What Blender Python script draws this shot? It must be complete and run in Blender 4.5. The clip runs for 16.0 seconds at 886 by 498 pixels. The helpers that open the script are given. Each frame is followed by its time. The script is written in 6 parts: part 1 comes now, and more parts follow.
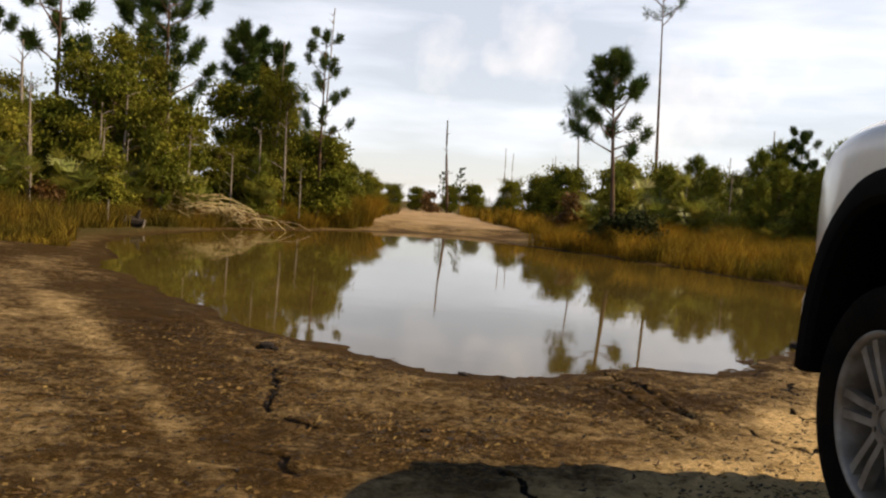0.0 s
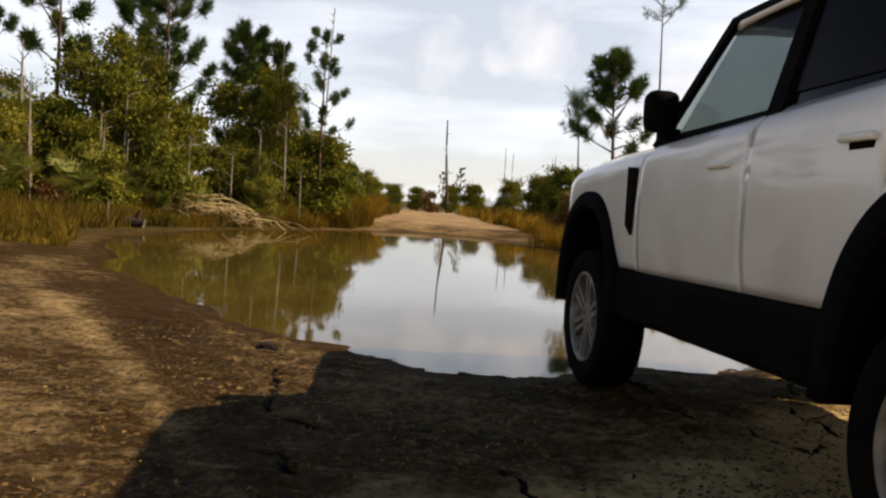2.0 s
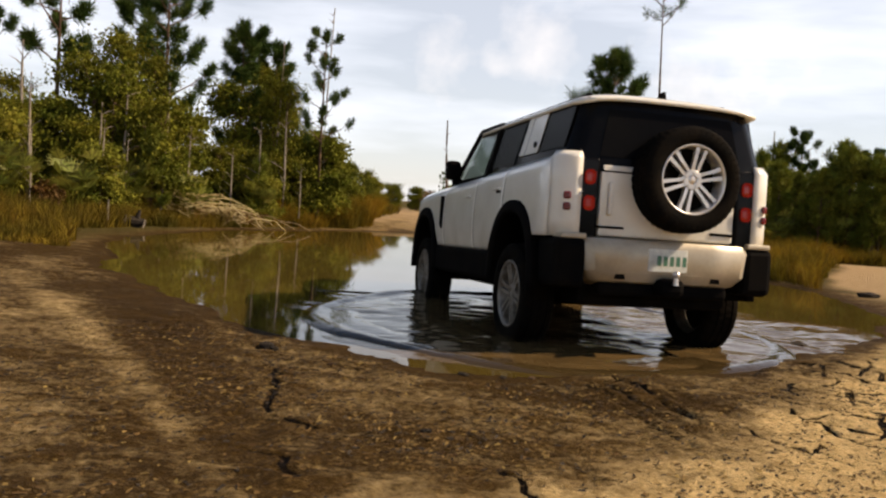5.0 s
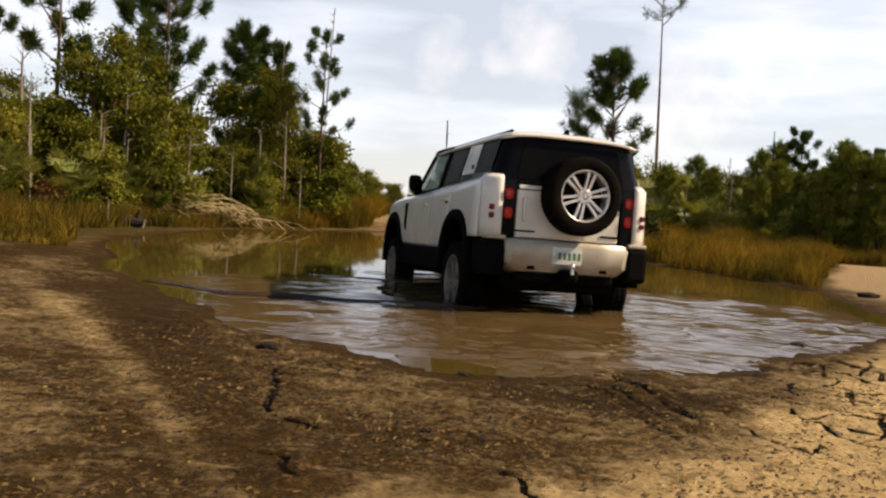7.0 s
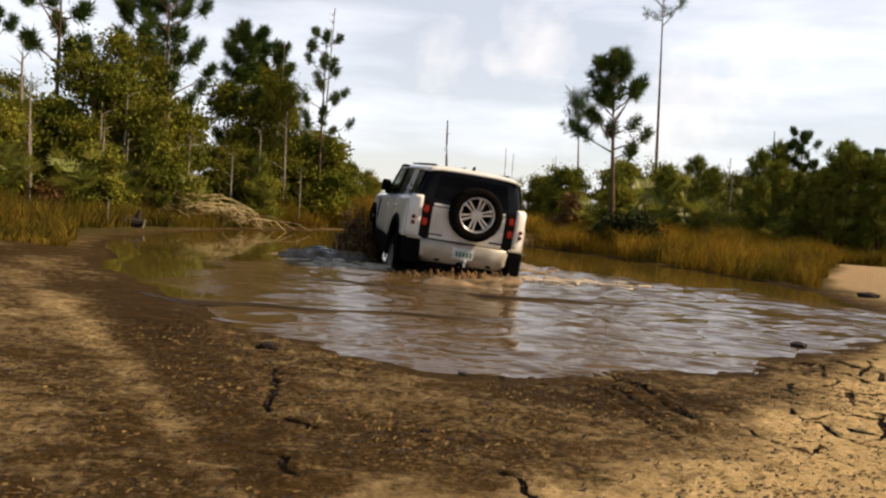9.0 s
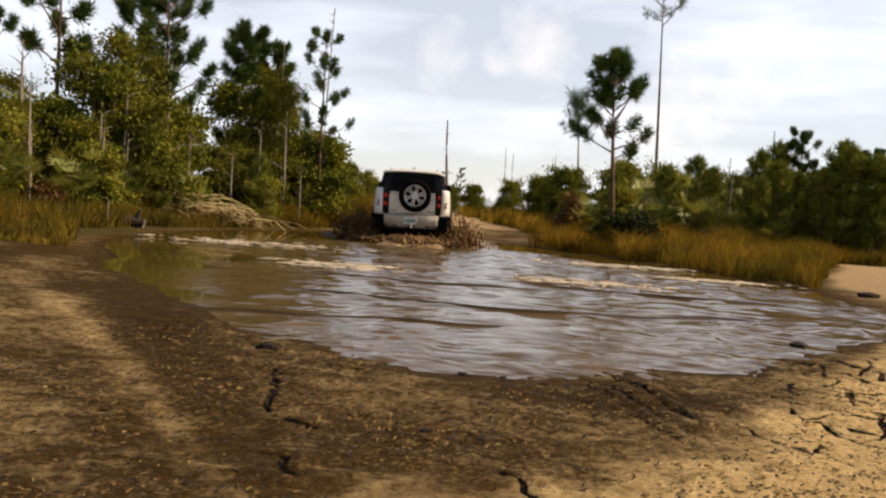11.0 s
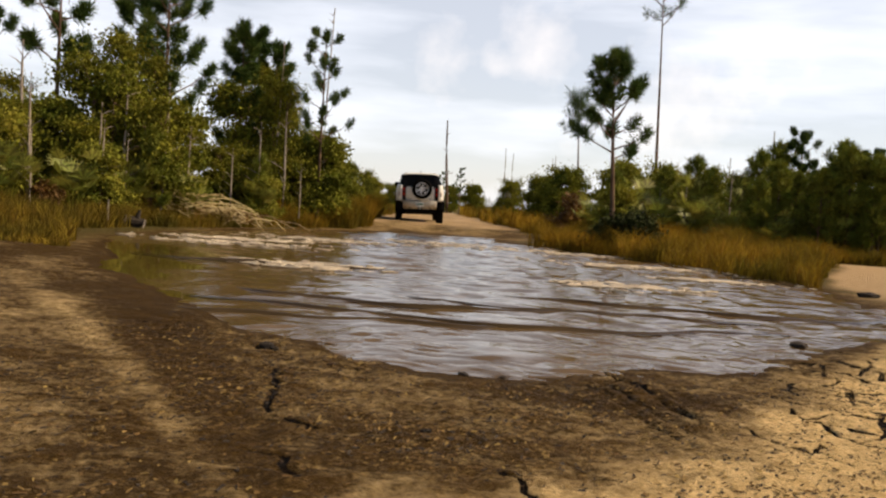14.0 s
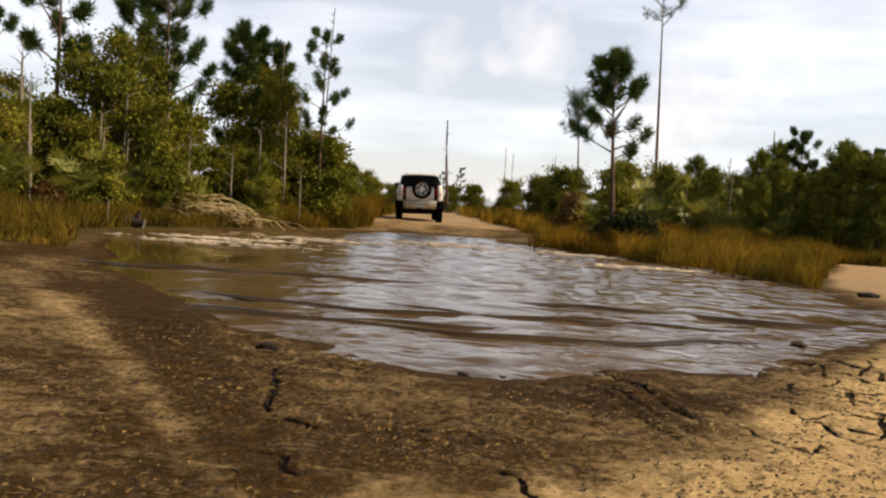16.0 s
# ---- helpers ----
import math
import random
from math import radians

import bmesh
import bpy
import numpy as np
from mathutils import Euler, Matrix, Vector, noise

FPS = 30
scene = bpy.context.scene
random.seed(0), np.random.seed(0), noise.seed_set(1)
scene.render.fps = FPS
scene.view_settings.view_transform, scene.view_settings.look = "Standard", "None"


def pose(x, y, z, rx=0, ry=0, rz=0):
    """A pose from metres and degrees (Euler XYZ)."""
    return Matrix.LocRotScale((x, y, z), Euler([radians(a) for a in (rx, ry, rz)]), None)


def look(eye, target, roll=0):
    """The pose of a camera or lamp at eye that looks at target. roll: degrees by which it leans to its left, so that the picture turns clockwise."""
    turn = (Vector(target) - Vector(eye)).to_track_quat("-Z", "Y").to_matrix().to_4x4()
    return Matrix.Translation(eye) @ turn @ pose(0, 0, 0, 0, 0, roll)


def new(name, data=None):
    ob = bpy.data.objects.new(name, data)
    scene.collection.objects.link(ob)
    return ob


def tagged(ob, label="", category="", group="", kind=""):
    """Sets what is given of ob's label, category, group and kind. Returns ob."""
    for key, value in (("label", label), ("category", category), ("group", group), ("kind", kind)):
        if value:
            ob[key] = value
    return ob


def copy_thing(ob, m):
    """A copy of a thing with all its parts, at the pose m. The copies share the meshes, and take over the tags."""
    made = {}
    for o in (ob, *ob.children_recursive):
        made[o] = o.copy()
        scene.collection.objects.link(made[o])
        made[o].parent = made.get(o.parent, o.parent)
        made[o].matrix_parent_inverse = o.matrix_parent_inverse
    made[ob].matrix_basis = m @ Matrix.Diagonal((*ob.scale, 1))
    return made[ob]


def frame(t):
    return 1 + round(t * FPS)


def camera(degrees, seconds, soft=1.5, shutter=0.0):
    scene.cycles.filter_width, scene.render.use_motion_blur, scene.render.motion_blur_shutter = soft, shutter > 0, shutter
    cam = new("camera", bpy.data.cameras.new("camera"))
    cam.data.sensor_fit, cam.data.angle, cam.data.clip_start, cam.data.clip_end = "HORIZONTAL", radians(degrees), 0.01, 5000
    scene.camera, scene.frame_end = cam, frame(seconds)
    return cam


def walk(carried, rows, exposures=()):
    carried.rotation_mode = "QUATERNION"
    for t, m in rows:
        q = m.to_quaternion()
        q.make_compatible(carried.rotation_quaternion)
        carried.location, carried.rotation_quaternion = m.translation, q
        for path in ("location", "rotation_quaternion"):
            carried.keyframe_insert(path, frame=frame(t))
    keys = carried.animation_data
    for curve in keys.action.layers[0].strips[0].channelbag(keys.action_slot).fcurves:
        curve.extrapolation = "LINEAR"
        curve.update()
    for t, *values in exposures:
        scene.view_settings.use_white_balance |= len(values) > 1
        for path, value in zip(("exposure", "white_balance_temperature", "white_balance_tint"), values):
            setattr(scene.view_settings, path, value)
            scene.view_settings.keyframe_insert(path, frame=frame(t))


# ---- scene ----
# ---------------------------------------------------------------- camera
EYE = (0.0, 0.0, 0.989)
cam = camera(55.2, 16.0, soft=2.3)
PITCH = radians(-3.08)
VIEW = look(EYE, (0, 10 * math.cos(PITCH), 0.989 + 10 * math.sin(PITCH)), 4.04)
walk(cam, [(0.0, VIEW), (16.0, VIEW)], exposures=[(0.0, 0.40, 7500, 17), (16.0, 0.40, 7500, 17)])

# ---------------------------------------------------------------- world and sun
SUN_DIR = Vector((0.79, 0.05, 0.64)).normalized()


def make_world():
    w = bpy.data.worlds.new("sky")
    scene.world = w
    w.use_nodes = True
    nt = w.node_tree
    nt.nodes.clear()
    out = nt.nodes.new("ShaderNodeOutputWorld")
    bg = nt.nodes.new("ShaderNodeBackground")
    sky = nt.nodes.new("ShaderNodeTexSky")
    sky.sky_type = "NISHITA"
    sky.sun_disc = False
    sky.sun_elevation = math.asin(SUN_DIR.z)
    sky.sun_rotation = math.atan2(SUN_DIR.x, SUN_DIR.y)
    sky.air_density, sky.dust_density, sky.ozone_density = 1.0, 0.4, 2.0
    co = nt.nodes.new("ShaderNodeTexCoord")
    # wispy high cloud, drawn out sideways
    mp = nt.nodes.new("ShaderNodeMapping")
    mp.inputs["Scale"].default_value = (1.6, 1.6, 9.0)
    nz = nt.nodes.new("ShaderNodeTexNoise")
    nz.inputs["Scale"].default_value, nz.inputs["Detail"].default_value = 1.7, 6.0
    nt.links.new(co.outputs["Generated"], mp.inputs["Vector"])
    nt.links.new(mp.outputs["Vector"], nz.inputs["Vector"])
    wisps = nt.nodes.new("ShaderNodeMapRange")
    wisps.inputs["From Min"].default_value, wisps.inputs["From Max"].default_value = 0.42, 0.72
    wisps.inputs["To Min"].default_value, wisps.inputs["To Max"].default_value = 0.40, 0.85
    nt.links.new(nz.outputs["Fac"], wisps.inputs["Value"])
    # haze and thin cloud lie low; the zenith is clear
    sep = nt.nodes.new("ShaderNodeSeparateXYZ")
    nt.links.new(co.outputs["Generated"], sep.inputs[0])
    low = nt.nodes.new("ShaderNodeMapRange")
    for k, q in zip(("From Min", "From Max", "To Min", "To Max"), (0.25, 0.44, 1.0, 0.0)):
        low.inputs[k].default_value = q
    nt.links.new(sep.outputs["Z"], low.inputs["Value"])
    fade = nt.nodes.new("ShaderNodeMath")
    fade.operation = "MULTIPLY"
    nt.links.new(wisps.outputs["Result"], fade.inputs[0])
    nt.links.new(low.outputs["Result"], fade.inputs[1])
    veil = nt.nodes.new("ShaderNodeMix")
    veil.data_type = "RGBA"
    veil.inputs["B"].default_value = (CLOUD * 0.84, CLOUD * 0.965, CLOUD * 1.13, 1)
    nt.links.new(fade.outputs[0], veil.inputs["Factor"])
    nt.links.new(sky.outputs["Color"], veil.inputs["A"])
    last = None
    # puffy clouds
    puff = nt.nodes.new("ShaderNodeTexNoise")
    puff.inputs["Scale"].default_value, puff.inputs["Detail"].default_value = 18.0, 7.0
    nt.links.new(co.outputs["Generated"], puff.inputs["Vector"])
    ragged = nt.nodes.new("ShaderNodeMath")
    ragged.operation = "MULTIPLY_ADD"
    ragged.inputs[1].default_value, ragged.inputs[2].default_value = 2.2, -0.72
    nt.links.new(puff.outputs["Fac"], ragged.inputs[0])
    for c, r in (((0.092, 0.979, 0.178), 0.048), ((0.045, 0.985, 0.162), 0.03), ((0.0, 0.987, 0.160), 0.04), ((0.14, 0.96, 0.265), 0.06), ((0.25, 0.94, 0.12), 0.09)):
        d = nt.nodes.new("ShaderNodeVectorMath")
        d.operation = "DISTANCE"
        d.inputs[1].default_value = Vector(c).normalized()
        nt.links.new(co.outputs["Generated"], d.inputs[0])
        a = nt.nodes.new("ShaderNodeMath")
        a.operation = "MULTIPLY_ADD"
        a.inputs[1].default_value, a.inputs[2].default_value = -0.55 / r, 0.0
        nt.links.new(d.outputs["Value"], a.inputs[0])
        b = nt.nodes.new("ShaderNodeMath")
        b.operation = "ADD"
        nt.links.new(a.outputs[0], b.inputs[0])
        nt.links.new(ragged.outputs[0], b.inputs[1])
        m = nt.nodes.new("ShaderNodeMapRange")
        m.inputs["From Min"].default_value, m.inputs["From Max"].default_value = -0.15, 0.8
        m.inputs["To Max"].default_value = 0.42
        nt.links.new(b.outputs[0], m.inputs["Value"])
        if last is None:
            last = m.outputs["Result"]
            continue
        mx = nt.nodes.new("ShaderNodeMath")
        mx.operation = "MAXIMUM"
        nt.links.new(last, mx.inputs[0])
        nt.links.new(m.outputs["Result"], mx.inputs[1])
        last = mx.outputs[0]
    mix = nt.nodes.new("ShaderNodeMix")
    mix.data_type = "RGBA"
    mix.inputs["B"].default_value = (CLOUD * 1.04, CLOUD * 1.04, CLOUD * 1.04, 1)
    nt.links.new(last, mix.inputs["Factor"])
    nt.links.new(veil.outputs["Result"], mix.inputs["A"])
    bg.inputs["Strength"].default_value = SKY_STRENGTH
    nt.links.new(mix.outputs["Result"], bg.inputs["Color"])
    nt.links.new(bg.outputs["Background"], out.inputs["Surface"])


CLOUD = 15.0
SKY_STRENGTH = 0.072
make_world()
sun = new("sun", bpy.data.lights.new("sun", "SUN"))
sun.data.energy, sun.data.angle, sun.data.color = 5.0, radians(0.55), (1.0, 0.86, 0.66)
sun.matrix_world = look(SUN_DIR * 50, (0, 0, 0))

# ---------------------------------------------------------------- materials


def shade(name, a, b=None, scale=6.0, rough=0.6, metal=0.0, bump=0.0, bump_scale=40.0, island=0.0, objvar=0.0, spec=0.5, fine=None, through_light=0.0, stretch=(1, 1, 1), vary=0.28):
    """Two-scale procedural material: broad mix of a and b, fine grain, relief."""
    if rough >= 0.8:
        spec = min(spec, 0.12)
    m = bpy.data.materials.new(name)
    m.use_nodes = True
    nt = m.node_tree
    bs = nt.nodes["Principled BSDF"]
    co = nt.nodes.new("ShaderNodeTexCoord")
    mp = nt.nodes.new("ShaderNodeMapping")
    mp.inputs["Scale"].default_value = stretch
    nt.links.new(co.outputs["Object"], mp.inputs["Vector"])
    n1 = nt.nodes.new("ShaderNodeTexNoise")
    n1.inputs["Scale"].default_value, n1.inputs["Detail"].default_value = scale, 4.0
    nt.links.new(mp.outputs["Vector"], n1.inputs["Vector"])
    mix = nt.nodes.new("ShaderNodeMix")
    mix.data_type = "RGBA"
    mix.inputs["A"].default_value = (*a, 1)
    mix.inputs["B"].default_value = (*(b or [c * 0.8 for c in a]), 1)
    r = nt.nodes.new("ShaderNodeMapRange")
    r.inputs["From Min"].default_value, r.inputs["From Max"].default_value = 0.35, 0.65
    nt.links.new(n1.outputs["Fac"], r.inputs["Value"])
    nt.links.new(r.outputs["Result"], mix.inputs["Factor"])
    col = mix.outputs["Result"]
    n2 = nt.nodes.new("ShaderNodeTexNoise")
    n2.inputs["Scale"].default_value, n2.inputs["Detail"].default_value = fine or scale * 9, 3.0
    nt.links.new(mp.outputs["Vector"], n2.inputs["Vector"])
    hsv = nt.nodes.new("ShaderNodeHueSaturation")
    v = nt.nodes.new("ShaderNodeMapRange")
    v.inputs["To Min"].default_value, v.inputs["To Max"].default_value = 1 - vary, 1 + vary
    nt.links.new(n2.outputs["Fac"], v.inputs["Value"])
    val = v.outputs["Result"]
    if island or objvar:
        src = nt.nodes.new("ShaderNodeNewGeometry").outputs["Random Per Island"] if island else nt.nodes.new("ShaderNodeObjectInfo").outputs["Random"]
        k = island or objvar
        rv = nt.nodes.new("ShaderNodeMapRange")
        rv.inputs["To Min"].default_value, rv.inputs["To Max"].default_value = 1 - k, 1 + k
        nt.links.new(src, rv.inputs["Value"])
        mu = nt.nodes.new("ShaderNodeMath")
        mu.operation = "MULTIPLY"
        nt.links.new(val, mu.inputs[0])
        nt.links.new(rv.outputs["Result"], mu.inputs[1])
        val = mu.outputs[0]
        hv = nt.nodes.new("ShaderNodeMapRange")
        hv.inputs["To Min"].default_value, hv.inputs["To Max"].default_value = 0.5 - 0.03 * k, 0.5 + 0.03 * k
        nt.links.new(src, hv.inputs["Value"])
        nt.links.new(hv.outputs["Result"], hsv.inputs["Hue"])
    nt.links.new(val, hsv.inputs["Value"])
    nt.links.new(col, hsv.inputs["Color"])
    nt.links.new(hsv.outputs["Color"], bs.inputs["Base Color"])
    bs.inputs["Roughness"].default_value, bs.inputs["Metallic"].default_value = rough, metal
    bs.inputs["Specular IOR Level"].default_value = spec
    if bump:
        n3 = nt.nodes.new("ShaderNodeTexNoise")
        n3.inputs["Scale"].default_value, n3.inputs["Detail"].default_value = bump_scale, 4.0
        nt.links.new(mp.outputs["Vector"], n3.inputs["Vector"])
        bp = nt.nodes.new("ShaderNodeBump")
        bp.inputs["Strength"].default_value, bp.inputs["Distance"].default_value = bump, 0.02
        nt.links.new(n3.outputs["Fac"], bp.inputs["Height"])
        nt.links.new(bp.outputs["Normal"], bs.inputs["Normal"])
    if through_light:
        tr = nt.nodes.new("ShaderNodeBsdfTranslucent")
        nt.links.new(hsv.outputs["Color"], tr.inputs["Color"])
        mx = nt.nodes.new("ShaderNodeMixShader")
        mx.inputs[0].default_value = through_light
        nt.links.new(bs.outputs[0], mx.inputs[1])
        nt.links.new(tr.outputs[0], mx.inputs[2])
        nt.links.new(mx.outputs[0], nt.nodes["Material Output"].inputs["Surface"])
    return m


def ground_material():
    m = bpy.data.materials.new("mud_and_sand")
    m.use_nodes = True
    nt = m.node_tree
    bs = nt.nodes["Principled BSDF"]
    co = nt.nodes.new("ShaderNodeTexCoord").outputs["Object"]

    def attr(name):
        n = nt.nodes.new("ShaderNodeAttribute")
        n.attribute_name = name
        return n.outputs["Fac"]

    def noise_at(s, d=5.0, rough=0.6, stretch=None):
        n = nt.nodes.new("ShaderNodeTexNoise")
        n.inputs["Scale"].default_value, n.inputs["Detail"].default_value, n.inputs["Roughness"].default_value = s, d, rough
        src = co
        if stretch:
            mp = nt.nodes.new("ShaderNodeMapping")
            mp.inputs["Rotation"].default_value = (0, 0, stretch[0])
            mp.inputs["Scale"].default_value = stretch[1]
            nt.links.new(co, mp.inputs["Vector"])
            src = mp.outputs["Vector"]
        nt.links.new(src, n.inputs["Vector"])
        return n.outputs["Fac"]

    def ranged(v, a, b, c=0.0, d=1.0):
        r = nt.nodes.new("ShaderNodeMapRange")
        for k, q in zip(("From Min", "From Max", "To Min", "To Max"), (a, b, c, d)):
            r.inputs[k].default_value = q
        nt.links.new(v, r.inputs["Value"])
        return r.outputs["Result"]

    def mixed(f, a, b):
        x = nt.nodes.new("ShaderNodeMix")
        x.data_type = "RGBA"
        nt.links.new(f, x.inputs["Factor"])
        for k, q in (("A", a), ("B", b)):
            if isinstance(q, tuple):
                x.inputs[k].default_value = (*q, 1)
            else:
                nt.links.new(q, x.inputs[k])
        return x.outputs["Result"]

    def sums(a, b, op="ADD"):
        x = nt.nodes.new("ShaderNodeMath")
        x.operation = op
        for i, q in enumerate((a, b)):
            if isinstance(q, float):
                x.inputs[i].default_value = q
            else:
                nt.links.new(q, x.inputs[i])
        return x.outputs[0]

    grain = noise_at(70.0, 6.0, 0.75)
    clods = noise_at(16.0, 8.0, 0.75)
    streaks = noise_at(2.2, 7.0, 0.72, (0.5, (1.0, 1.8, 1.0)))
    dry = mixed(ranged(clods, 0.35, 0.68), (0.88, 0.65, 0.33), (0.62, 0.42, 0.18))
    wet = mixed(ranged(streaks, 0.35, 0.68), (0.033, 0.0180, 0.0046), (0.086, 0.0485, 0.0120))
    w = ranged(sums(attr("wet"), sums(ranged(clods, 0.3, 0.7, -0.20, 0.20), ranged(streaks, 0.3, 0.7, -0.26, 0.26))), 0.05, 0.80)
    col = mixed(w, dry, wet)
    flecks = ranged(grain, 0.60, 0.68)
    col = mixed(sums(flecks, 0.6, "MULTIPLY"), col, (0.27, 0.165, 0.055))
    # dry straw and crumbled crust in drifts
    drift = sums(ranged(noise_at(42.0, 7.0, 0.8), 0.50, 0.60), sums(attr("straw"), ranged(noise_at(5.0, 5.0, 0.7), 0.40, 0.62), "MULTIPLY"), "MULTIPLY")
    col = mixed(sums(drift, 0.5, "MULTIPLY"), col, (0.52, 0.33, 0.12))
    dark = ranged(noise_at(30.0, 6.0, 0.75), 0.58, 0.66)
    col = mixed(sums(dark, 0.6, "MULTIPLY"), col, (0.018, 0.011, 0.006))
    sand = mixed(ranged(clods, 0.35, 0.7), (0.52, 0.37, 0.205), (0.38, 0.26, 0.14))
    col = mixed(attr("sand"), col, sand)
    soil = mixed(ranged(clods, 0.4, 0.62), (0.060, 0.048, 0.016), (0.11, 0.085, 0.025))
    col = mixed(attr("veg"), col, soil)
    # shade down in the cracks and ruts is put into the colour, near black
    split = ranged(sums(attr("crack"), ranged(noise_at(26.0, 5.0, 0.7), 0.3, 0.7, -0.09, 0.09)), 0.44, 0.58)
    col = mixed(split, col, (0.012, 0.008, 0.005))
    nt.links.new(col, bs.inputs["Base Color"])
    nt.links.new(ranged(w, 0.0, 1.0, 0.95, 0.72), bs.inputs["Roughness"])
    bs.inputs["Specular IOR Level"].default_value = 0.05
    bp = nt.nodes.new("ShaderNodeBump")
    bp.inputs["Strength"].default_value, bp.inputs["Distance"].default_value = 1.0, 0.08
    nt.links.new(sums(sums(clods, 0.9, "MULTIPLY"), sums(grain, 0.45, "MULTIPLY")), bp.inputs["Height"])
    nt.links.new(bp.outputs["Normal"], bs.inputs["Normal"])
    return m


def water_material(name, base, rough, bump, scale, stretch=(1, 1, 1), spec=0.5):
    m = shade(name, base, [c * 0.8 for c in base], scale=0.5, rough=rough, fine=3.0)
    nt = m.node_tree
    bs = nt.nodes["Principled BSDF"]
    bs.inputs["IOR"].default_value = 1.36
    bs.inputs["Specular IOR Level"].default_value = spec
    co = nt.nodes.new("ShaderNodeTexCoord")
    mp = nt.nodes.new("ShaderNodeMapping")
    mp.inputs["Scale"].default_value = stretch
    n = nt.nodes.new("ShaderNodeTexNoise")
    n.inputs["Scale"].default_value, n.inputs["Detail"].default_value = scale, 2.0
    bp = nt.nodes.new("ShaderNodeBump")
    bp.inputs["Strength"].default_value, bp.inputs["Distance"].default_value = bump, 0.02
    nt.links.new(co.outputs["Object"], mp.inputs["Vector"])
    nt.links.new(mp.outputs["Vector"], n.inputs["Vector"])
    nt.links.new(n.outputs["Fac"], bp.inputs["Height"])
    nt.links.new(bp.outputs["Normal"], bs.inputs["Normal"])
    return m


def paint_material():
    """White paint with a film of dried mud that thickens low on the body."""
    m = shade("white_paint", (0.82, 0.81, 0.75), (0.76, 0.745, 0.68), scale=2.5, rough=0.22, fine=30, vary=0.03)
    nt = m.node_tree
    bs = nt.nodes["Principled BSDF"]
    bs.inputs["Coat Weight"].default_value = 0.5
    src = bs.inputs["Base Color"].links[0].from_socket
    co = nt.nodes.new("ShaderNodeTexCoord")
    sep = nt.nodes.new("ShaderNodeSeparateXYZ")
    nt.links.new(co.outputs["Object"], sep.inputs[0])
    n = nt.nodes.new("ShaderNodeTexNoise")
    n.inputs["Scale"].default_value, n.inputs["Detail"].default_value = 4.0, 7.0
    nt.links.new(co.outputs["Object"], n.inputs["Vector"])
    h = nt.nodes.new("ShaderNodeMapRange")
    for k, q in zip(("From Min", "From Max", "To Min", "To Max"), (0.7, 1.5, 0.24, 0.03)):
        h.inputs[k].default_value = q
    nt.links.new(sep.outputs["Z"], h.inputs["Value"])
    f = nt.nodes.new("ShaderNodeMapRange")
    for k, q in zip(("From Min", "From Max", "To Min", "To Max"), (0.35, 0.75, 0.3, 1.7)):
        f.inputs[k].default_value = q
    nt.links.new(n.outputs["Fac"], f.inputs["Value"])
    mu = nt.nodes.new("ShaderNodeMath")
    mu.operation, mu.use_clamp = "MULTIPLY", True
    nt.links.new(h.outputs["Result"], mu.inputs[0])
    nt.links.new(f.outputs["Result"], mu.inputs[1])
    mx = nt.nodes.new("ShaderNodeMix")
    mx.data_type = "RGBA"
    mx.inputs["B"].default_value = (0.36, 0.30, 0.20, 1)
    nt.links.new(mu.outputs[0], mx.inputs["Factor"])
    nt.links.new(src, mx.inputs["A"])
    nt.links.new(mx.outputs["Result"], bs.inputs["Base Color"])
    return m


def lens_material(name, col, glow):
    m = shade(name, col, scale=40, rough=0.12)
    bs = m.node_tree.nodes["Principled BSDF"]
    bs.inputs["Emission Color"].default_value = (1.0, 0.06, 0.03, 1)
    bs.inputs["Emission Strength"].default_value = glow
    return m


def glass_material():
    m = bpy.data.materials.new("window_glass")
    m.use_nodes = True
    bs = m.node_tree.nodes["Principled BSDF"]
    bs.inputs["Base Color"].default_value = (0.30, 0.34, 0.33, 1)
    bs.inputs["Transmission Weight"].default_value = 1.0
    bs.inputs["Roughness"].default_value = 0.02
    bs.inputs["IOR"].default_value = 1.1
    return m


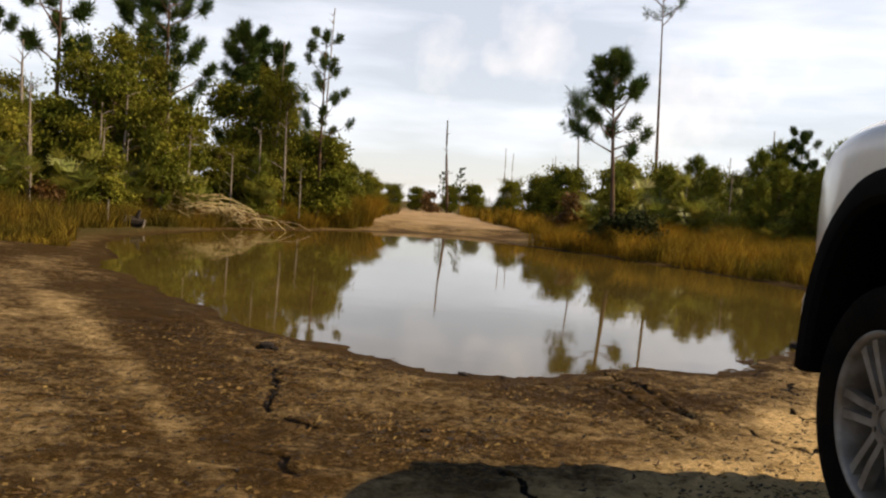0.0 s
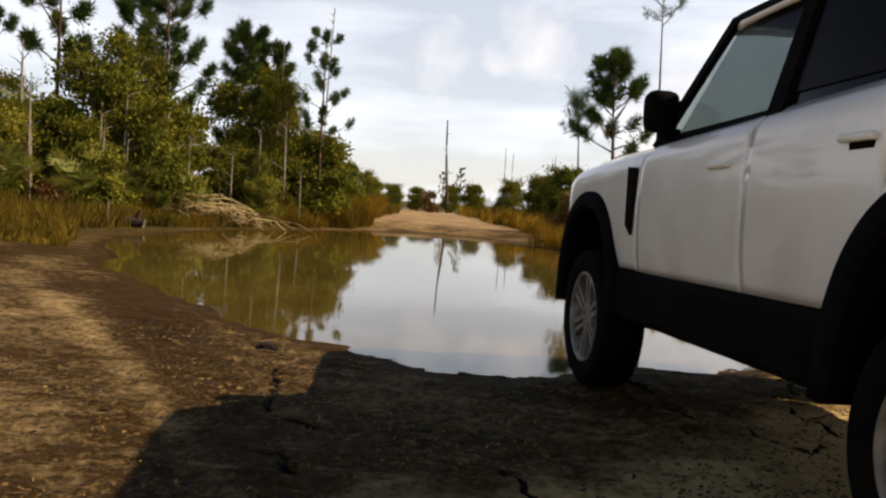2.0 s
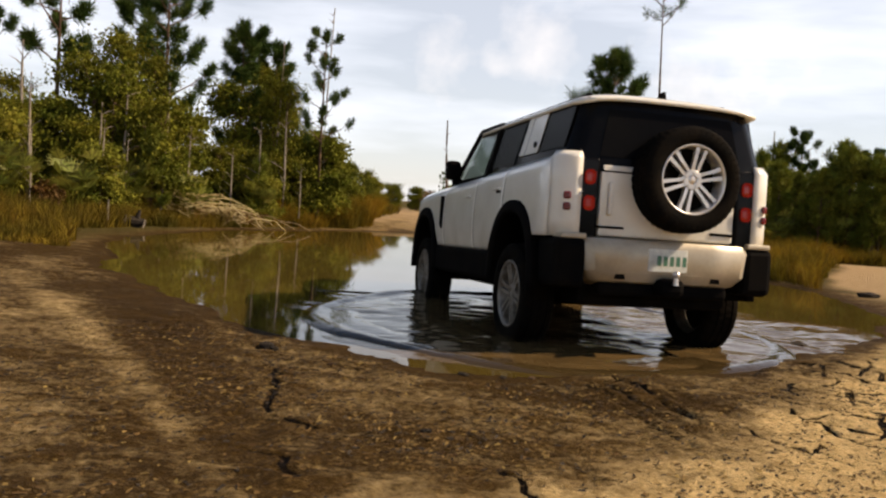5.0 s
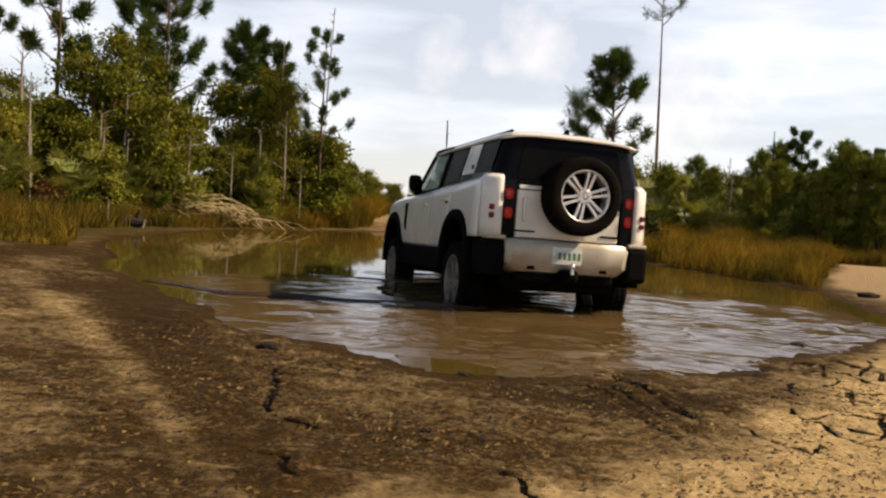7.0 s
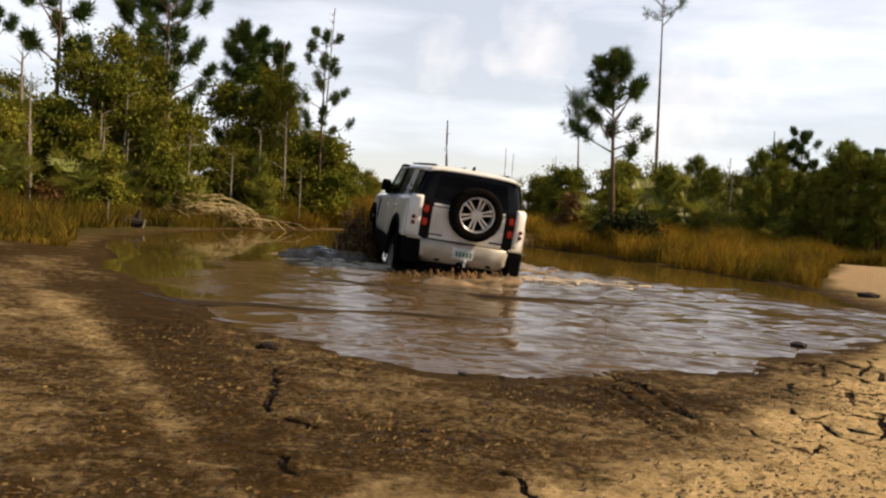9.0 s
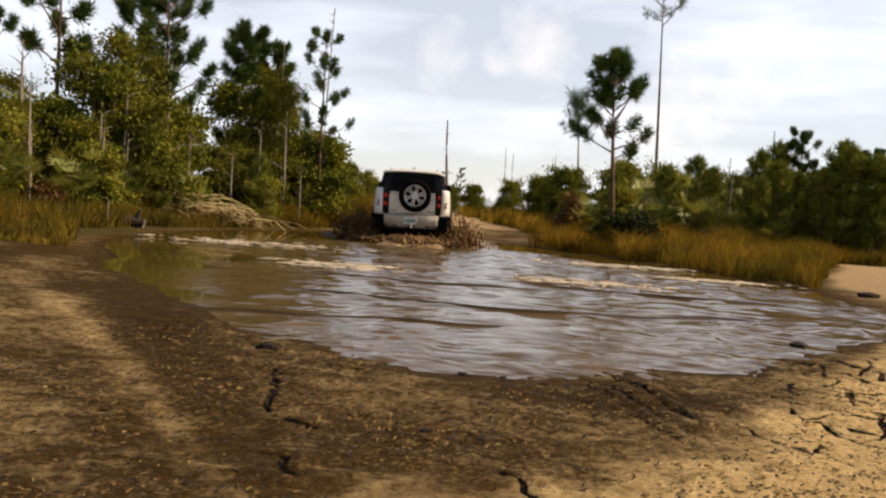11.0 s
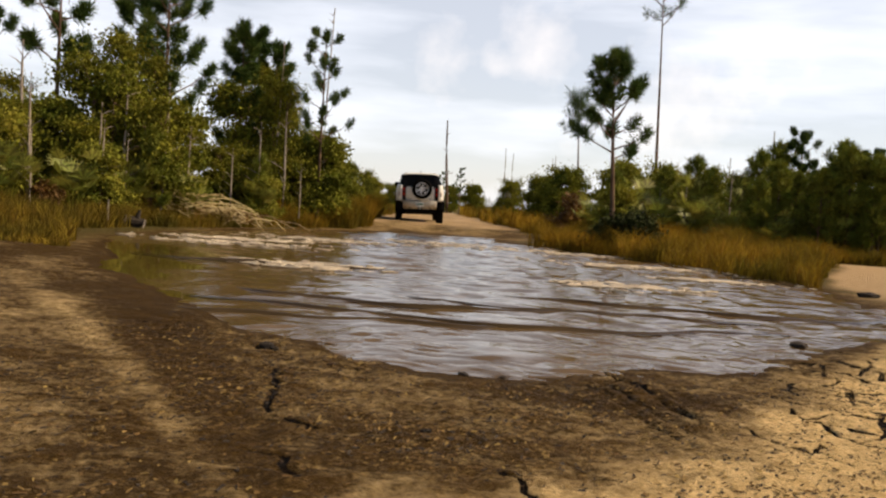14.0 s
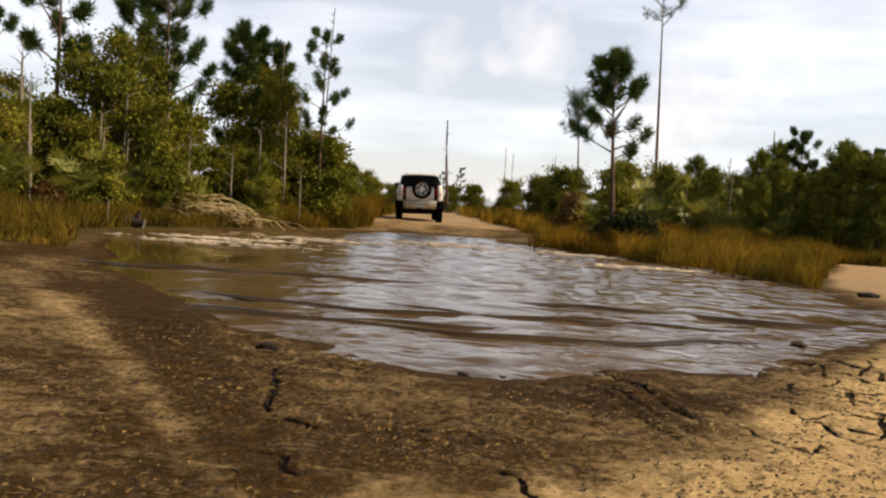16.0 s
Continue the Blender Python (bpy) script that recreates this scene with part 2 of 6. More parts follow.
M = {
    "ground": ground_material(),
    "water": water_material("muddy_water", (0.088, 0.062, 0.015), 0.035, 0.04, 3.0),
    "chop": water_material("stirred_water", (0.105, 0.068, 0.028), 0.10, 0.12, 5.0, (1.0, 1.5, 1.0), 0.22),
    "splash": shade("muddy_spray", (0.17, 0.092, 0.032), (0.085, 0.046, 0.016), scale=8, rough=0.55, spec=0.2, island=0.3),
    "wash": shade("churned_mud_water", (0.30, 0.205, 0.105), (0.10, 0.066, 0.030), scale=3.5, rough=0.22, bump=0.6, bump_scale=9),
    # crests' dark shading is put into the colour, a darker copy of the water
    "crest": water_material("dark_wave_water", (0.050, 0.033, 0.013), 0.10, 0.2, 8.0, (1.0, 1.5, 1.0)),
    "froth": shade("froth", (0.66, 0.57, 0.42), (0.44, 0.35, 0.23), scale=18, rough=0.5, bump=0.5, bump_scale=60),
    "paint": paint_material(),
    "black": shade("black_plastic", (0.004, 0.004, 0.0045), (0.008, 0.007, 0.006), scale=5, rough=0.75, spec=0.02, bump=0.1, bump_scale=300),
    "gloss": shade("dark_tinted_glass", (0.004, 0.004, 0.005), (0.007, 0.007, 0.007), scale=3, rough=0.10, spec=0.10),
    "glass": glass_material(),
    "tint": shade("tinted_window", (0.004, 0.004, 0.005), (0.006, 0.006, 0.006), scale=3, rough=0.25, spec=0.03),
    "tyre": shade("tyre_rubber", (0.004, 0.004, 0.004), (0.009, 0.007, 0.005), scale=9, rough=0.85, spec=0.03, bump=0.3, bump_scale=80),
    # alloy copy for the road wheels: their shade is put into the colour, with mud
    "shaded_muddy_alloy": shade("shaded_muddy_alloy", (0.30, 0.28, 0.25), (0.16, 0.13, 0.10), scale=11, rough=0.5, metal=0.4, vary=0.12),
    "alloy": shade("silver_alloy", (0.68, 0.67, 0.66), (0.58, 0.56, 0.53), scale=9, rough=0.32, metal=0.6, vary=0.08),
    "bumper": shade("dusty_silver_paint", (0.52, 0.47, 0.38), (0.38, 0.33, 0.25), scale=4, rough=0.4, metal=0.35, vary=0.10),
    "lens": lens_material("red_lens", (0.08, 0.003, 0.003), 0.09),
    "dull_lens": lens_material("dark_red_lens", (0.16, 0.012, 0.012), 0.0),
    "plate": shade("plate_white", (0.72, 0.74, 0.70), scale=20, rough=0.4),
    "plate_green": shade("plate_green_bars", (0.06, 0.20, 0.12), scale=20, rough=0.5),
    "bark": shade("pine_bark", (0.075, 0.050, 0.032), (0.15, 0.095, 0.06), scale=7, rough=0.95, bump=0.8, bump_scale=22, stretch=(1, 1, 0.3)),
    "pale_bark": shade("grey_dead_wood", (0.33, 0.28, 0.22), (0.20, 0.165, 0.125), scale=6, rough=0.95, bump=0.6, bump_scale=26, stretch=(1, 1, 0.2)),
    "needles": shade("pine_needles", (0.034, 0.066, 0.014), (0.066, 0.096, 0.018), scale=1.5, rough=0.8, spec=0.2, island=0.4, through_light=0.15),
    "needles_light": shade("light_pine_needles", (0.115, 0.145, 0.020), (0.175, 0.175, 0.026), scale=1.5, rough=0.8, spec=0.2, island=0.4, through_light=0.2),
    "leaf_dark": shade("dark_leaves", (0.078, 0.096, 0.011), (0.165, 0.158, 0.016), scale=1.2, rough=0.85, spec=0.15, island=0.45, through_light=0.2),
    "leaf": shade("olive_leaves", (0.080, 0.094, 0.011), (0.175, 0.158, 0.017), scale=1.2, rough=0.85, spec=0.15, island=0.45, through_light=0.25),
    "leaf_bright": shade("yellow_green_leaves", (0.160, 0.175, 0.022), (0.210, 0.185, 0.026), scale=1.2, rough=0.85, spec=0.15, island=0.4, through_light=0.3),
    "frond": shade("palmetto_fronds", (0.150, 0.175, 0.030), (0.225, 0.195, 0.034), scale=1.2, rough=0.6, spec=0.3, island=0.5, through_light=0.25),
    "leaf_brown": shade("dry_brown_leaves", (0.20, 0.095, 0.018), (0.12, 0.066, 0.014), scale=1.2, rough=0.7, island=0.4, through_light=0.2),
    "grass": shade("dry_olive_grass", (0.300, 0.165, 0.016), (0.105, 0.080, 0.010), scale=0.45, rough=0.9, spec=0.15, island=0.5, through_light=0.3),
    "grass_dark": shade("dull_olive_grass", (0.175, 0.112, 0.014), (0.075, 0.060, 0.009), scale=0.8, rough=0.9, spec=0.15, island=0.5, through_light=0.3),
    "shrub": shade("dark_shrub_leaves", (0.022, 0.030, 0.008), (0.045, 0.050, 0.012), scale=1.2, rough=0.85, spec=0.1, island=0.4),
    "far": shade("far_foliage", (0.050, 0.068, 0.018), (0.075, 0.080, 0.022), scale=0.2, rough=0.7, island=0.4),
    "straw": shade("dead_fronds", (0.60, 0.48, 0.26), (0.40, 0.30, 0.14), scale=4, rough=0.85, island=0.4),
    "crumb": shade("dull_straw", (0.20, 0.125, 0.045), (0.11, 0.068, 0.026), scale=4, rough=0.9, island=0.5),
    "charred": shade("charred_wood", (0.022, 0.018, 0.015), (0.05, 0.04, 0.03), scale=9, rough=0.9, bump=0.7, bump_scale=30),
}

# ---------------------------------------------------------------- mesh helpers


def mesh_of(name, verts, faces, material, smooth=False):
    me = bpy.data.meshes.new(name)
    me.from_pydata([tuple(v) for v in verts], [], [tuple(f) for f in faces])
    me.materials.append(M[material])
    if smooth:
        me.polygons.foreach_set("use_smooth", [True] * len(me.polygons))
    me.update()
    return me


def quads(name, v, material, n=4):
    """v: array (count, n, 3); one loose n-gon each."""
    k = len(v)
    me = bpy.data.meshes.new(name)
    me.vertices.add(k * n)
    me.vertices.foreach_set("co", np.asarray(v, np.float32).reshape(-1))
    me.loops.add(k * n)
    me.loops.foreach_set("vertex_index", np.arange(k * n, dtype=np.int32))
    me.polygons.add(k)
    me.polygons.foreach_set("loop_start", np.arange(0, k * n, n, dtype=np.int32))
    me.materials.append(M[material])
    me.update(calc_edges=True)
    me.validate()
    return me


def part(name, data, material=None, parent=None, label=""):
    """One mesh object; data: mesh, bmesh or (verts, faces)."""
    if isinstance(data, bmesh.types.BMesh):
        me = bpy.data.meshes.new(name)
        data.to_mesh(me)
        data.free()
        me.materials.append(M[material])
    elif isinstance(data, tuple):
        me = mesh_of(name, data[0], data[1], material)
    else:
        me = data
    ob = new(name, me)
    if parent:
        ob.parent = parent
    return tagged(ob, label)


def smoothed(ob, angle=40):
    me = ob.data
    me.polygons.foreach_set("use_smooth", [True] * len(me.polygons))
    me.set_sharp_from_angle(angle=radians(angle))
    return ob


def box(sx, sy, sz, at=(0, 0, 0), bevel=0.0, seg=2):
    bm = bmesh.new()
    bmesh.ops.create_cube(bm, size=1.0)
    bmesh.ops.scale(bm, vec=(sx, sy, sz), verts=bm.verts)
    if bevel:
        bmesh.ops.bevel(bm, geom=bm.edges[:], offset=bevel, segments=seg, profile=0.5, affect="EDGES")
    bmesh.ops.translate(bm, vec=at, verts=bm.verts)
    return bm


def tube(path, radii, seg=8):
    """Tapered tube along a path; returns (verts, faces)."""
    vs, fs = [], []
    n = len(path)
    for i, p in enumerate(path):
        d = (Vector(path[min(i + 1, n - 1)]) - Vector(path[max(i - 1, 0)])).normalized()
        q = d.to_track_quat("Z", "Y")
        for j in range(seg):
            a = 2 * math.pi * j / seg
            vs.append(Vector(p) + q @ Vector((math.cos(a) * radii[i], math.sin(a) * radii[i], 0)))
    for i in range(n - 1):
        for j in range(seg):
            k = (j + 1) % seg
            fs.append((i * seg + j, i * seg + k, (i + 1) * seg + k, (i + 1) * seg + j))
    fs.append(tuple(range(seg))[::-1])
    fs.append(tuple((n - 1) * seg + j for j in range(seg)))
    return vs, fs


def joined(pieces):
    vs, fs = [], []
    for v, f in pieces:
        o = len(vs)
        vs += list(v)
        fs += [tuple(i + o for i in q) for q in f]
    return vs, fs


def lathe_x(profile, seg=48):
    """Profile of (x, r) turned round the x axis."""
    vs, fs = [], []
    for x, r in profile:
        for j in range(seg):
            a = 2 * math.pi * j / seg
            vs.append((x, math.cos(a) * r, math.sin(a) * r))
    for i in range(len(profile) - 1):
        for j in range(seg):
            k = (j + 1) % seg
            fs.append((i * seg + j, i * seg + k, (i + 1) * seg + k, (i + 1) * seg + j))
    return vs, fs


def vnoise(x, y, seed=0):
    """Smooth value noise on arrays, -1 to 1."""
    xi, yi = np.floor(x).astype(np.int64), np.floor(y).astype(np.int64)
    xf, yf = x - xi, y - yi
    u, v = xf * xf * (3 - 2 * xf), yf * yf * (3 - 2 * yf)

    def h(a, b):
        n = (a * 374761393 + b * 668265263 + seed * 974634541) & 0x7FFFFFFF
        n = ((n ^ (n >> 13)) * 1274126177) & 0x7FFFFFFF
        return ((n ^ (n >> 16)) & 0xFFFF) / 32767.5 - 1.0

    a, b, c, d = h(xi, yi), h(xi + 1, yi), h(xi, yi + 1), h(xi + 1, yi + 1)
    return (a * (1 - u) + b * u) * (1 - v) + (c * (1 - u) + d * u) * v


def smoothstep(a, b, x):
    t = np.clip((x - a) / (b - a), 0, 1)
    return t * t * (3 - 2 * t)


# ---------------------------------------------------------------- ground and puddle
WATER_Z = -0.05
SHORE = [(-5.5, 14.0), (-4.7, 11.8), (-3.6, 9.4), (-2.85, 8.3), (-2.2, 7.5), (-1.7, 6.8), (-1.28, 6.2), (-0.6, 5.9), (-0.2, 5.4), (0.12, 5.18), (0.57, 5.2), (1.0, 5.55), (1.4, 5.8), (1.9, 5.8), (2.3, 6.5), (3.0, 7.1),
         (3.6, 7.6), (4.75, 8.9), (5.4, 10.2), (5.95, 12.1), (6.15, 14.6), (5.1, 18.2), (4.0, 20.6), (3.1, 22.2), (1.9, 24.8), (0.9, 27.3), (-0.1, 28.0), (-1.6, 27.1), (-2.5, 26.0), (-4.9, 21.8), (-5.75, 18.4), (-5.85, 15.8)]
SHADY_CRACKS = [[(-0.89, 4.83), (-0.9, 4.66), (-0.76, 4.21), (-0.76, 3.96), (-0.66, 3.72), (-0.52, 3.57)], [(-0.73, 3.22), (-0.62, 3.16)], [(-0.62, 3.19), (-0.54, 3.12), (-0.46, 2.99)], [(0.31, 3.11), (0.38, 2.87)], [(-1.15, 5.4), (-0.97, 5.32)]]
SUNNY_CRACKS = [[(1.51, 4.15), (1.57, 4.0), (1.66, 3.86), (1.71, 3.74), (1.83, 3.87)], [(1.71, 3.74), (1.83, 3.55), (1.92, 3.5), (2.1, 3.3)], [(2.26, 5.61), (2.27, 5.34), (2.43, 5.23), (2.6, 5.2), (2.45, 4.86)],
                [(1.96, 4.59), (2.01, 4.42), (2.12, 4.28), (2.16, 4.18), (2.4, 4.15)], [(2.35, 6.14), (2.63, 6.03), (2.91, 5.93), (3.23, 6.25), (3.44, 6.68)], [(2.01, 4.42), (2.04, 4.1), (2.05, 3.91)], [(2.6, 5.2), (2.95, 5.3), (2.91, 5.93)], [(1.07, 5.46), (1.29, 4.82)]]


def seg_dist(x, y, a, b):
    ax, ay = a
    dx, dy = b[0] - ax, b[1] - ay
    t = np.clip(((x - ax) * dx + (y - ay) * dy) / (dx * dx + dy * dy), 0, 1)
    return np.hypot(x - ax - t * dx, y - ay - t * dy)


def shore_dist(x, y):
    """Distance to the waterline, positive on land."""
    d = np.full(np.shape(x), 1e9)
    inside = np.zeros(np.shape(x), bool)
    for a, b in zip(SHORE, SHORE[1:] + SHORE[:1]):
        d = np.minimum(d, seg_dist(x, y, a, b))
        cross = ((a[1] > y) != (b[1] > y)) & (x < (b[0] - a[0]) * (y - a[1]) / (b[1] - a[1] + 1e-12) + a[0])
        inside ^= cross
    wob = 0.16 * vnoise(x * 1.3, y * 1.3, 5) + 0.07 * vnoise(x * 4.1, y * 4.1, 6)
    return np.where(inside, -d, d) + wob


def height(x, y, fine=True):
    d = shore_dist(x, y)
    land = 0.05 * (1 - np.exp(-np.maximum(d, 0) / 0.45)) + 0.14 * smoothstep(25, 33, y) * smoothstep(0, 2.5, d)
    land = land + 0.10 * smoothstep(0.6, 3.0, d) * smoothstep(8, 13, y)
    bed = -np.minimum(0.065 * np.maximum(-d, 0), 0.40)
    z = WATER_Z + np.where(d > 0, land, bed)
    z = z + 0.05 * vnoise(x * 0.35, y * 0.35, 1) * smoothstep(0.8, 4, d) * smoothstep(6, 12, y)
    near = np.exp(-np.maximum(np.hypot(x, y - 4) - 6, 0) / 4)
    if fine:
        z = z + near * smoothstep(-0.3, 0.5, d) * (0.012 * vnoise(x * 2.1, y * 2.1, 2) + 0.009 * vnoise(x * 6.3, y * 6.3, 3) + 0.0075 * vnoise(x * 15, y * 15, 4) + 0.004 * vnoise(x * 30, y * 30, 7))
    return z, d, near


def crack_depth(x, y):
    c = np.zeros(np.shape(x))
    wx = x + 0.035 * vnoise(x * 6, y * 6, 11) + 0.02 * vnoise(x * 17, y * 17, 17)
    wy = y + 0.035 * vnoise(x * 6, y * 6, 12) + 0.02 * vnoise(x * 17, y * 17, 18)
    for line in SHADY_CRACKS + SUNNY_CRACKS:
        for a, b in zip(line, line[1:]):
            near = (np.abs(x - a[0]) < 1.5) & (np.abs(y - a[1]) < 1.5)
            dd = seg_dist(wx[near], wy[near], a, b)
            c[near] = np.maximum(c[near], 1 - np.minimum(dd / 0.034, 1))
    return c


def plate_cracks(x, y):
    """Shrinkage cracks between drying plates of mud on the sunny side."""
    r = np.random.default_rng(19)
    wx, wy = x + 0.10 * vnoise(x * 3.1, y * 3.1, 13), y + 0.10 * vnoise(x * 3.1, y * 3.1, 14)
    zone = (x > 1.2) & (x < 4.2) & (y > 2.3) & (y < 7.2)
    px, py = wx[zone], wy[zone]
    one, two = np.full(px.shape, 9.0), np.full(px.shape, 9.0)
    for gx in np.arange(1.0, 4.6, 0.46):
        for gy in np.arange(2.0, 7.6, 0.38):
            d = np.hypot(px - gx - r.uniform(-0.2, 0.2), (py - gy - r.uniform(-0.17, 0.17)) * 1.2)
            two = np.minimum(two, np.maximum(one, d))
            one = np.minimum(one, d)
    c = np.zeros(np.shape(x))
    fade = smoothstep(1.5, 2.2, px + 0.5 * vnoise(px * 1.2, py * 1.2, 15)) * smoothstep(-0.6, 0.05, vnoise(px * 1.7, py * 1.7, 16))
    c[zone] = (1 - np.minimum((two - one) / 0.060, 1)) * (0.60 + 0.40 * fade) * (fade > 0.12)
    return c


def graded(lo, hi, fine_lo, fine_hi, fine, coarse):
    mid = np.arange(fine_lo, fine_hi, fine)
    left = np.arange(lo, fine_lo, coarse)
    right = np.arange(fine_hi, hi, coarse)
    far = [4, 9, 18, 35, 70, 140, 280, 560, 1100, 2200]
    return np.concatenate([[lo - f for f in far[::-1]], left, mid, right, [hi + f for f in far]])


def road_edge(x, y):
    """Distance outside the sandy track that leads on from the puddle."""
    return np.abs(x - 0.0 + 0.04 * (y - 30)) - (2.5 - 0.025 * np.clip(y - 29, 0, 24))


def build_ground():
    xs = graded(-16, 18, -1.9, 3.9, 0.0125, 0.14)
    ys = graded(-4, 62, 2.5, 6.6, 0.0145, 0.14)
    X, Y = np.meshgrid(xs, ys)
    Z, D, near = height(X, Y)
    C = np.maximum(crack_depth(X, Y), plate_cracks(X, Y))
    # the pair of tread ruts pressed into the mud at the water's edge
    for a, b in (((1.07, 5.46), (1.29, 4.70)), ((1.0, 5.05), (1.24, 3.95)), ((0.90, 5.0), (1.16, 3.70)), ((1.12, 5.2), (1.36, 4.1))):
        wob = 0.012 * vnoise(X * 7, Y * 7, 31)
        rut = seg_dist(X + wob, Y, a, b)
        tread = 0.5 + 0.5 * np.sin(Y * 75 + X * 40)
        Z -= 0.014 * np.exp(-(rut / 0.024) ** 2) * (0.5 + 0.5 * tread)
        Z += 0.006 * np.exp(-((rut - 0.055) / 0.02) ** 2)
        # ruts take the crack colour as well, painting the shade inside them
        C = np.maximum(C, 0.80 * np.exp(-(rut / 0.022) ** 2) * (0.55 + 0.45 * vnoise(X * 9, Y * 9, 33)))
    Z -= 0.018 * smoothstep(0.35, 0.85, C)
    n = len(xs)
    idx = np.arange(len(ys) * n).reshape(len(ys), n)
    f = np.stack([idx[:-1, :-1], idx[:-1, 1:], idx[1:, 1:], idx[1:, :-1]], -1).reshape(-1, 4)
    me = bpy.data.meshes.new("ground")
    me.vertices.add(X.size)
    me.vertices.foreach_set("co", np.stack([X, Y, Z], -1).astype(np.float32).reshape(-1))
    me.loops.add(f.size)
    me.loops.foreach_set("vertex_index", f.astype(np.int32).reshape(-1))
    me.polygons.add(len(f))
    me.polygons.foreach_set("loop_start", np.arange(0, f.size, 4, dtype=np.int32))
    me.polygons.foreach_set("use_smooth", np.ones(len(f), bool))
    me.update(calc_edges=True)
    road = 1 - smoothstep(0.0, 0.6, road_edge(X, Y) + 0.4 * vnoise(X * 0.6, Y * 0.6, 21))
    sand = road * smoothstep(28.4, 31.0, Y + 1.6 * vnoise(X * 0.8, Y * 0.8, 22)) * smoothstep(0.8, 2.6, D)
    for track in (-1.75, -0.2):
        sand = sand * (1 - 0.75 * np.exp(-((X - track + 0.3 * vnoise(Y * 0.4, Y * 0, 34)) / 0.30) ** 2) * (1 - smoothstep(30, 37, Y)))
    sand = sand * (0.72 + 0.28 * vnoise(X * 1.3, Y * 1.3, 35))
    clearing = smoothstep(0.445, 0.475, X / np.maximum(Y, 1) + 0.01 * vnoise(X, Y, 23)) * (1 - smoothstep(23.0, 24.0, Y)) * smoothstep(9, 11, Y) * (X > 0)
    sand = np.maximum(sand, clearing * smoothstep(0.3, 1.2, D))
    veg = smoothstep(0.25, 0.9, D + 0.3 * vnoise(X * 1.7, Y * 1.7, 24)) * smoothstep(11.5, 13.5, Y + 0.5 * vnoise(X, Y, 25) + np.where(X < 0, 0.5 * (-6 - X), 0))
    veg = veg * (1 - sand) * (1 - road * (Y > 26))
    veg = np.maximum(veg, smoothstep(70, 90, np.hypot(X, Y)))
    # dry sandy side, tan wheel ridge and a darker band on the left
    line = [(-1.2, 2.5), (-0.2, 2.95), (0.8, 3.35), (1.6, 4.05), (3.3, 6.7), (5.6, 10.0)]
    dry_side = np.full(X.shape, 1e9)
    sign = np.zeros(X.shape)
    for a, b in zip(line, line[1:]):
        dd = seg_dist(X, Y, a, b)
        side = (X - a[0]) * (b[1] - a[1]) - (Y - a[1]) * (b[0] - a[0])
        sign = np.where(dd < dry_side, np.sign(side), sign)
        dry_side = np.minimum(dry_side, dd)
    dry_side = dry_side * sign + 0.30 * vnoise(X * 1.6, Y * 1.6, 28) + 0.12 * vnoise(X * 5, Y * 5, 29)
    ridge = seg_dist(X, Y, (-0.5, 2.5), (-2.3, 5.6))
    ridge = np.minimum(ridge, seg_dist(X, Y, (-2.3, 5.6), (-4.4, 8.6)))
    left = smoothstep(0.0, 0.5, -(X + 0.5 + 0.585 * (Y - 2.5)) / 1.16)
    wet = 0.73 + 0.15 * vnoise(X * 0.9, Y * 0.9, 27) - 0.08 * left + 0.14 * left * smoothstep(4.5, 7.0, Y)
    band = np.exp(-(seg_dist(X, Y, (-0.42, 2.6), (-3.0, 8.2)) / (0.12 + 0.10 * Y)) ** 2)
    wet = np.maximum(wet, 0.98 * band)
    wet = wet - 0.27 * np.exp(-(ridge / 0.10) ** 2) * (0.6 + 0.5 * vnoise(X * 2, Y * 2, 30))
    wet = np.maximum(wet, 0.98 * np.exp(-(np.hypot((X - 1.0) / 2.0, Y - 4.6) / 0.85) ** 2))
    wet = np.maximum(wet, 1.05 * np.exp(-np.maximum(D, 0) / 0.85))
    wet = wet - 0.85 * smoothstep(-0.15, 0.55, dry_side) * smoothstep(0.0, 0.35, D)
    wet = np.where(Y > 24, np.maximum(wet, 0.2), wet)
    straw = smoothstep(5.2, 3.6, Y + 0.4 * X) * smoothstep(0.5, 1.2, D) * smoothstep(-2.6, -0.6, X + 0.35 * Y - 1.2)
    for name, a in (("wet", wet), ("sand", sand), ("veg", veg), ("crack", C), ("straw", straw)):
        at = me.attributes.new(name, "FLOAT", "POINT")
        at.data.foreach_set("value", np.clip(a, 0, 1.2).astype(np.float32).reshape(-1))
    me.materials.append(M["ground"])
    return tagged(new("ground", me), "brown mud flat with dry tan sand, cracks and wet margins", "ground", kind="structure")


def build_water():
    cx, cy = 0.0, 15.0
    pts = []
    for i, (x, y) in enumerate(SHORE):
        v = Vector((x - cx, y - cy)).normalized() * 0.55
        pts.append((x + v.x, y + v.y, WATER_Z))
    me = mesh_of("water", pts, [tuple(range(len(pts)))], "water")
    if me.polygons[0].normal.z < 0:
        me.flip_normals()
    return tagged(new("water", me), "shallow muddy brown puddle mirroring sky and trees", "puddle", kind="structure")


build_ground()
build_water()


def ground_z(x, y):
    return float(height(np.array([x]), np.array([y]), False)[0][0])

# ---------------------------------------------------------------- the car
AXLE_R, AXLE_F, HUB_Z, TRACK = 0.0, 3.022, 0.407, 0.795
SLIM = 0.945


def belt_z(y):
    """Top edge of the painted side."""
    if y < 2.2:
        return 1.492 - 0.0355 * (y + 0.9)
    return 1.365 - 0.085 * ((y - 2.2) / 1.6) ** 1.6 - (0.10 * ((y - 3.5) / 0.32) ** 2 if y > 3.5 else 0)


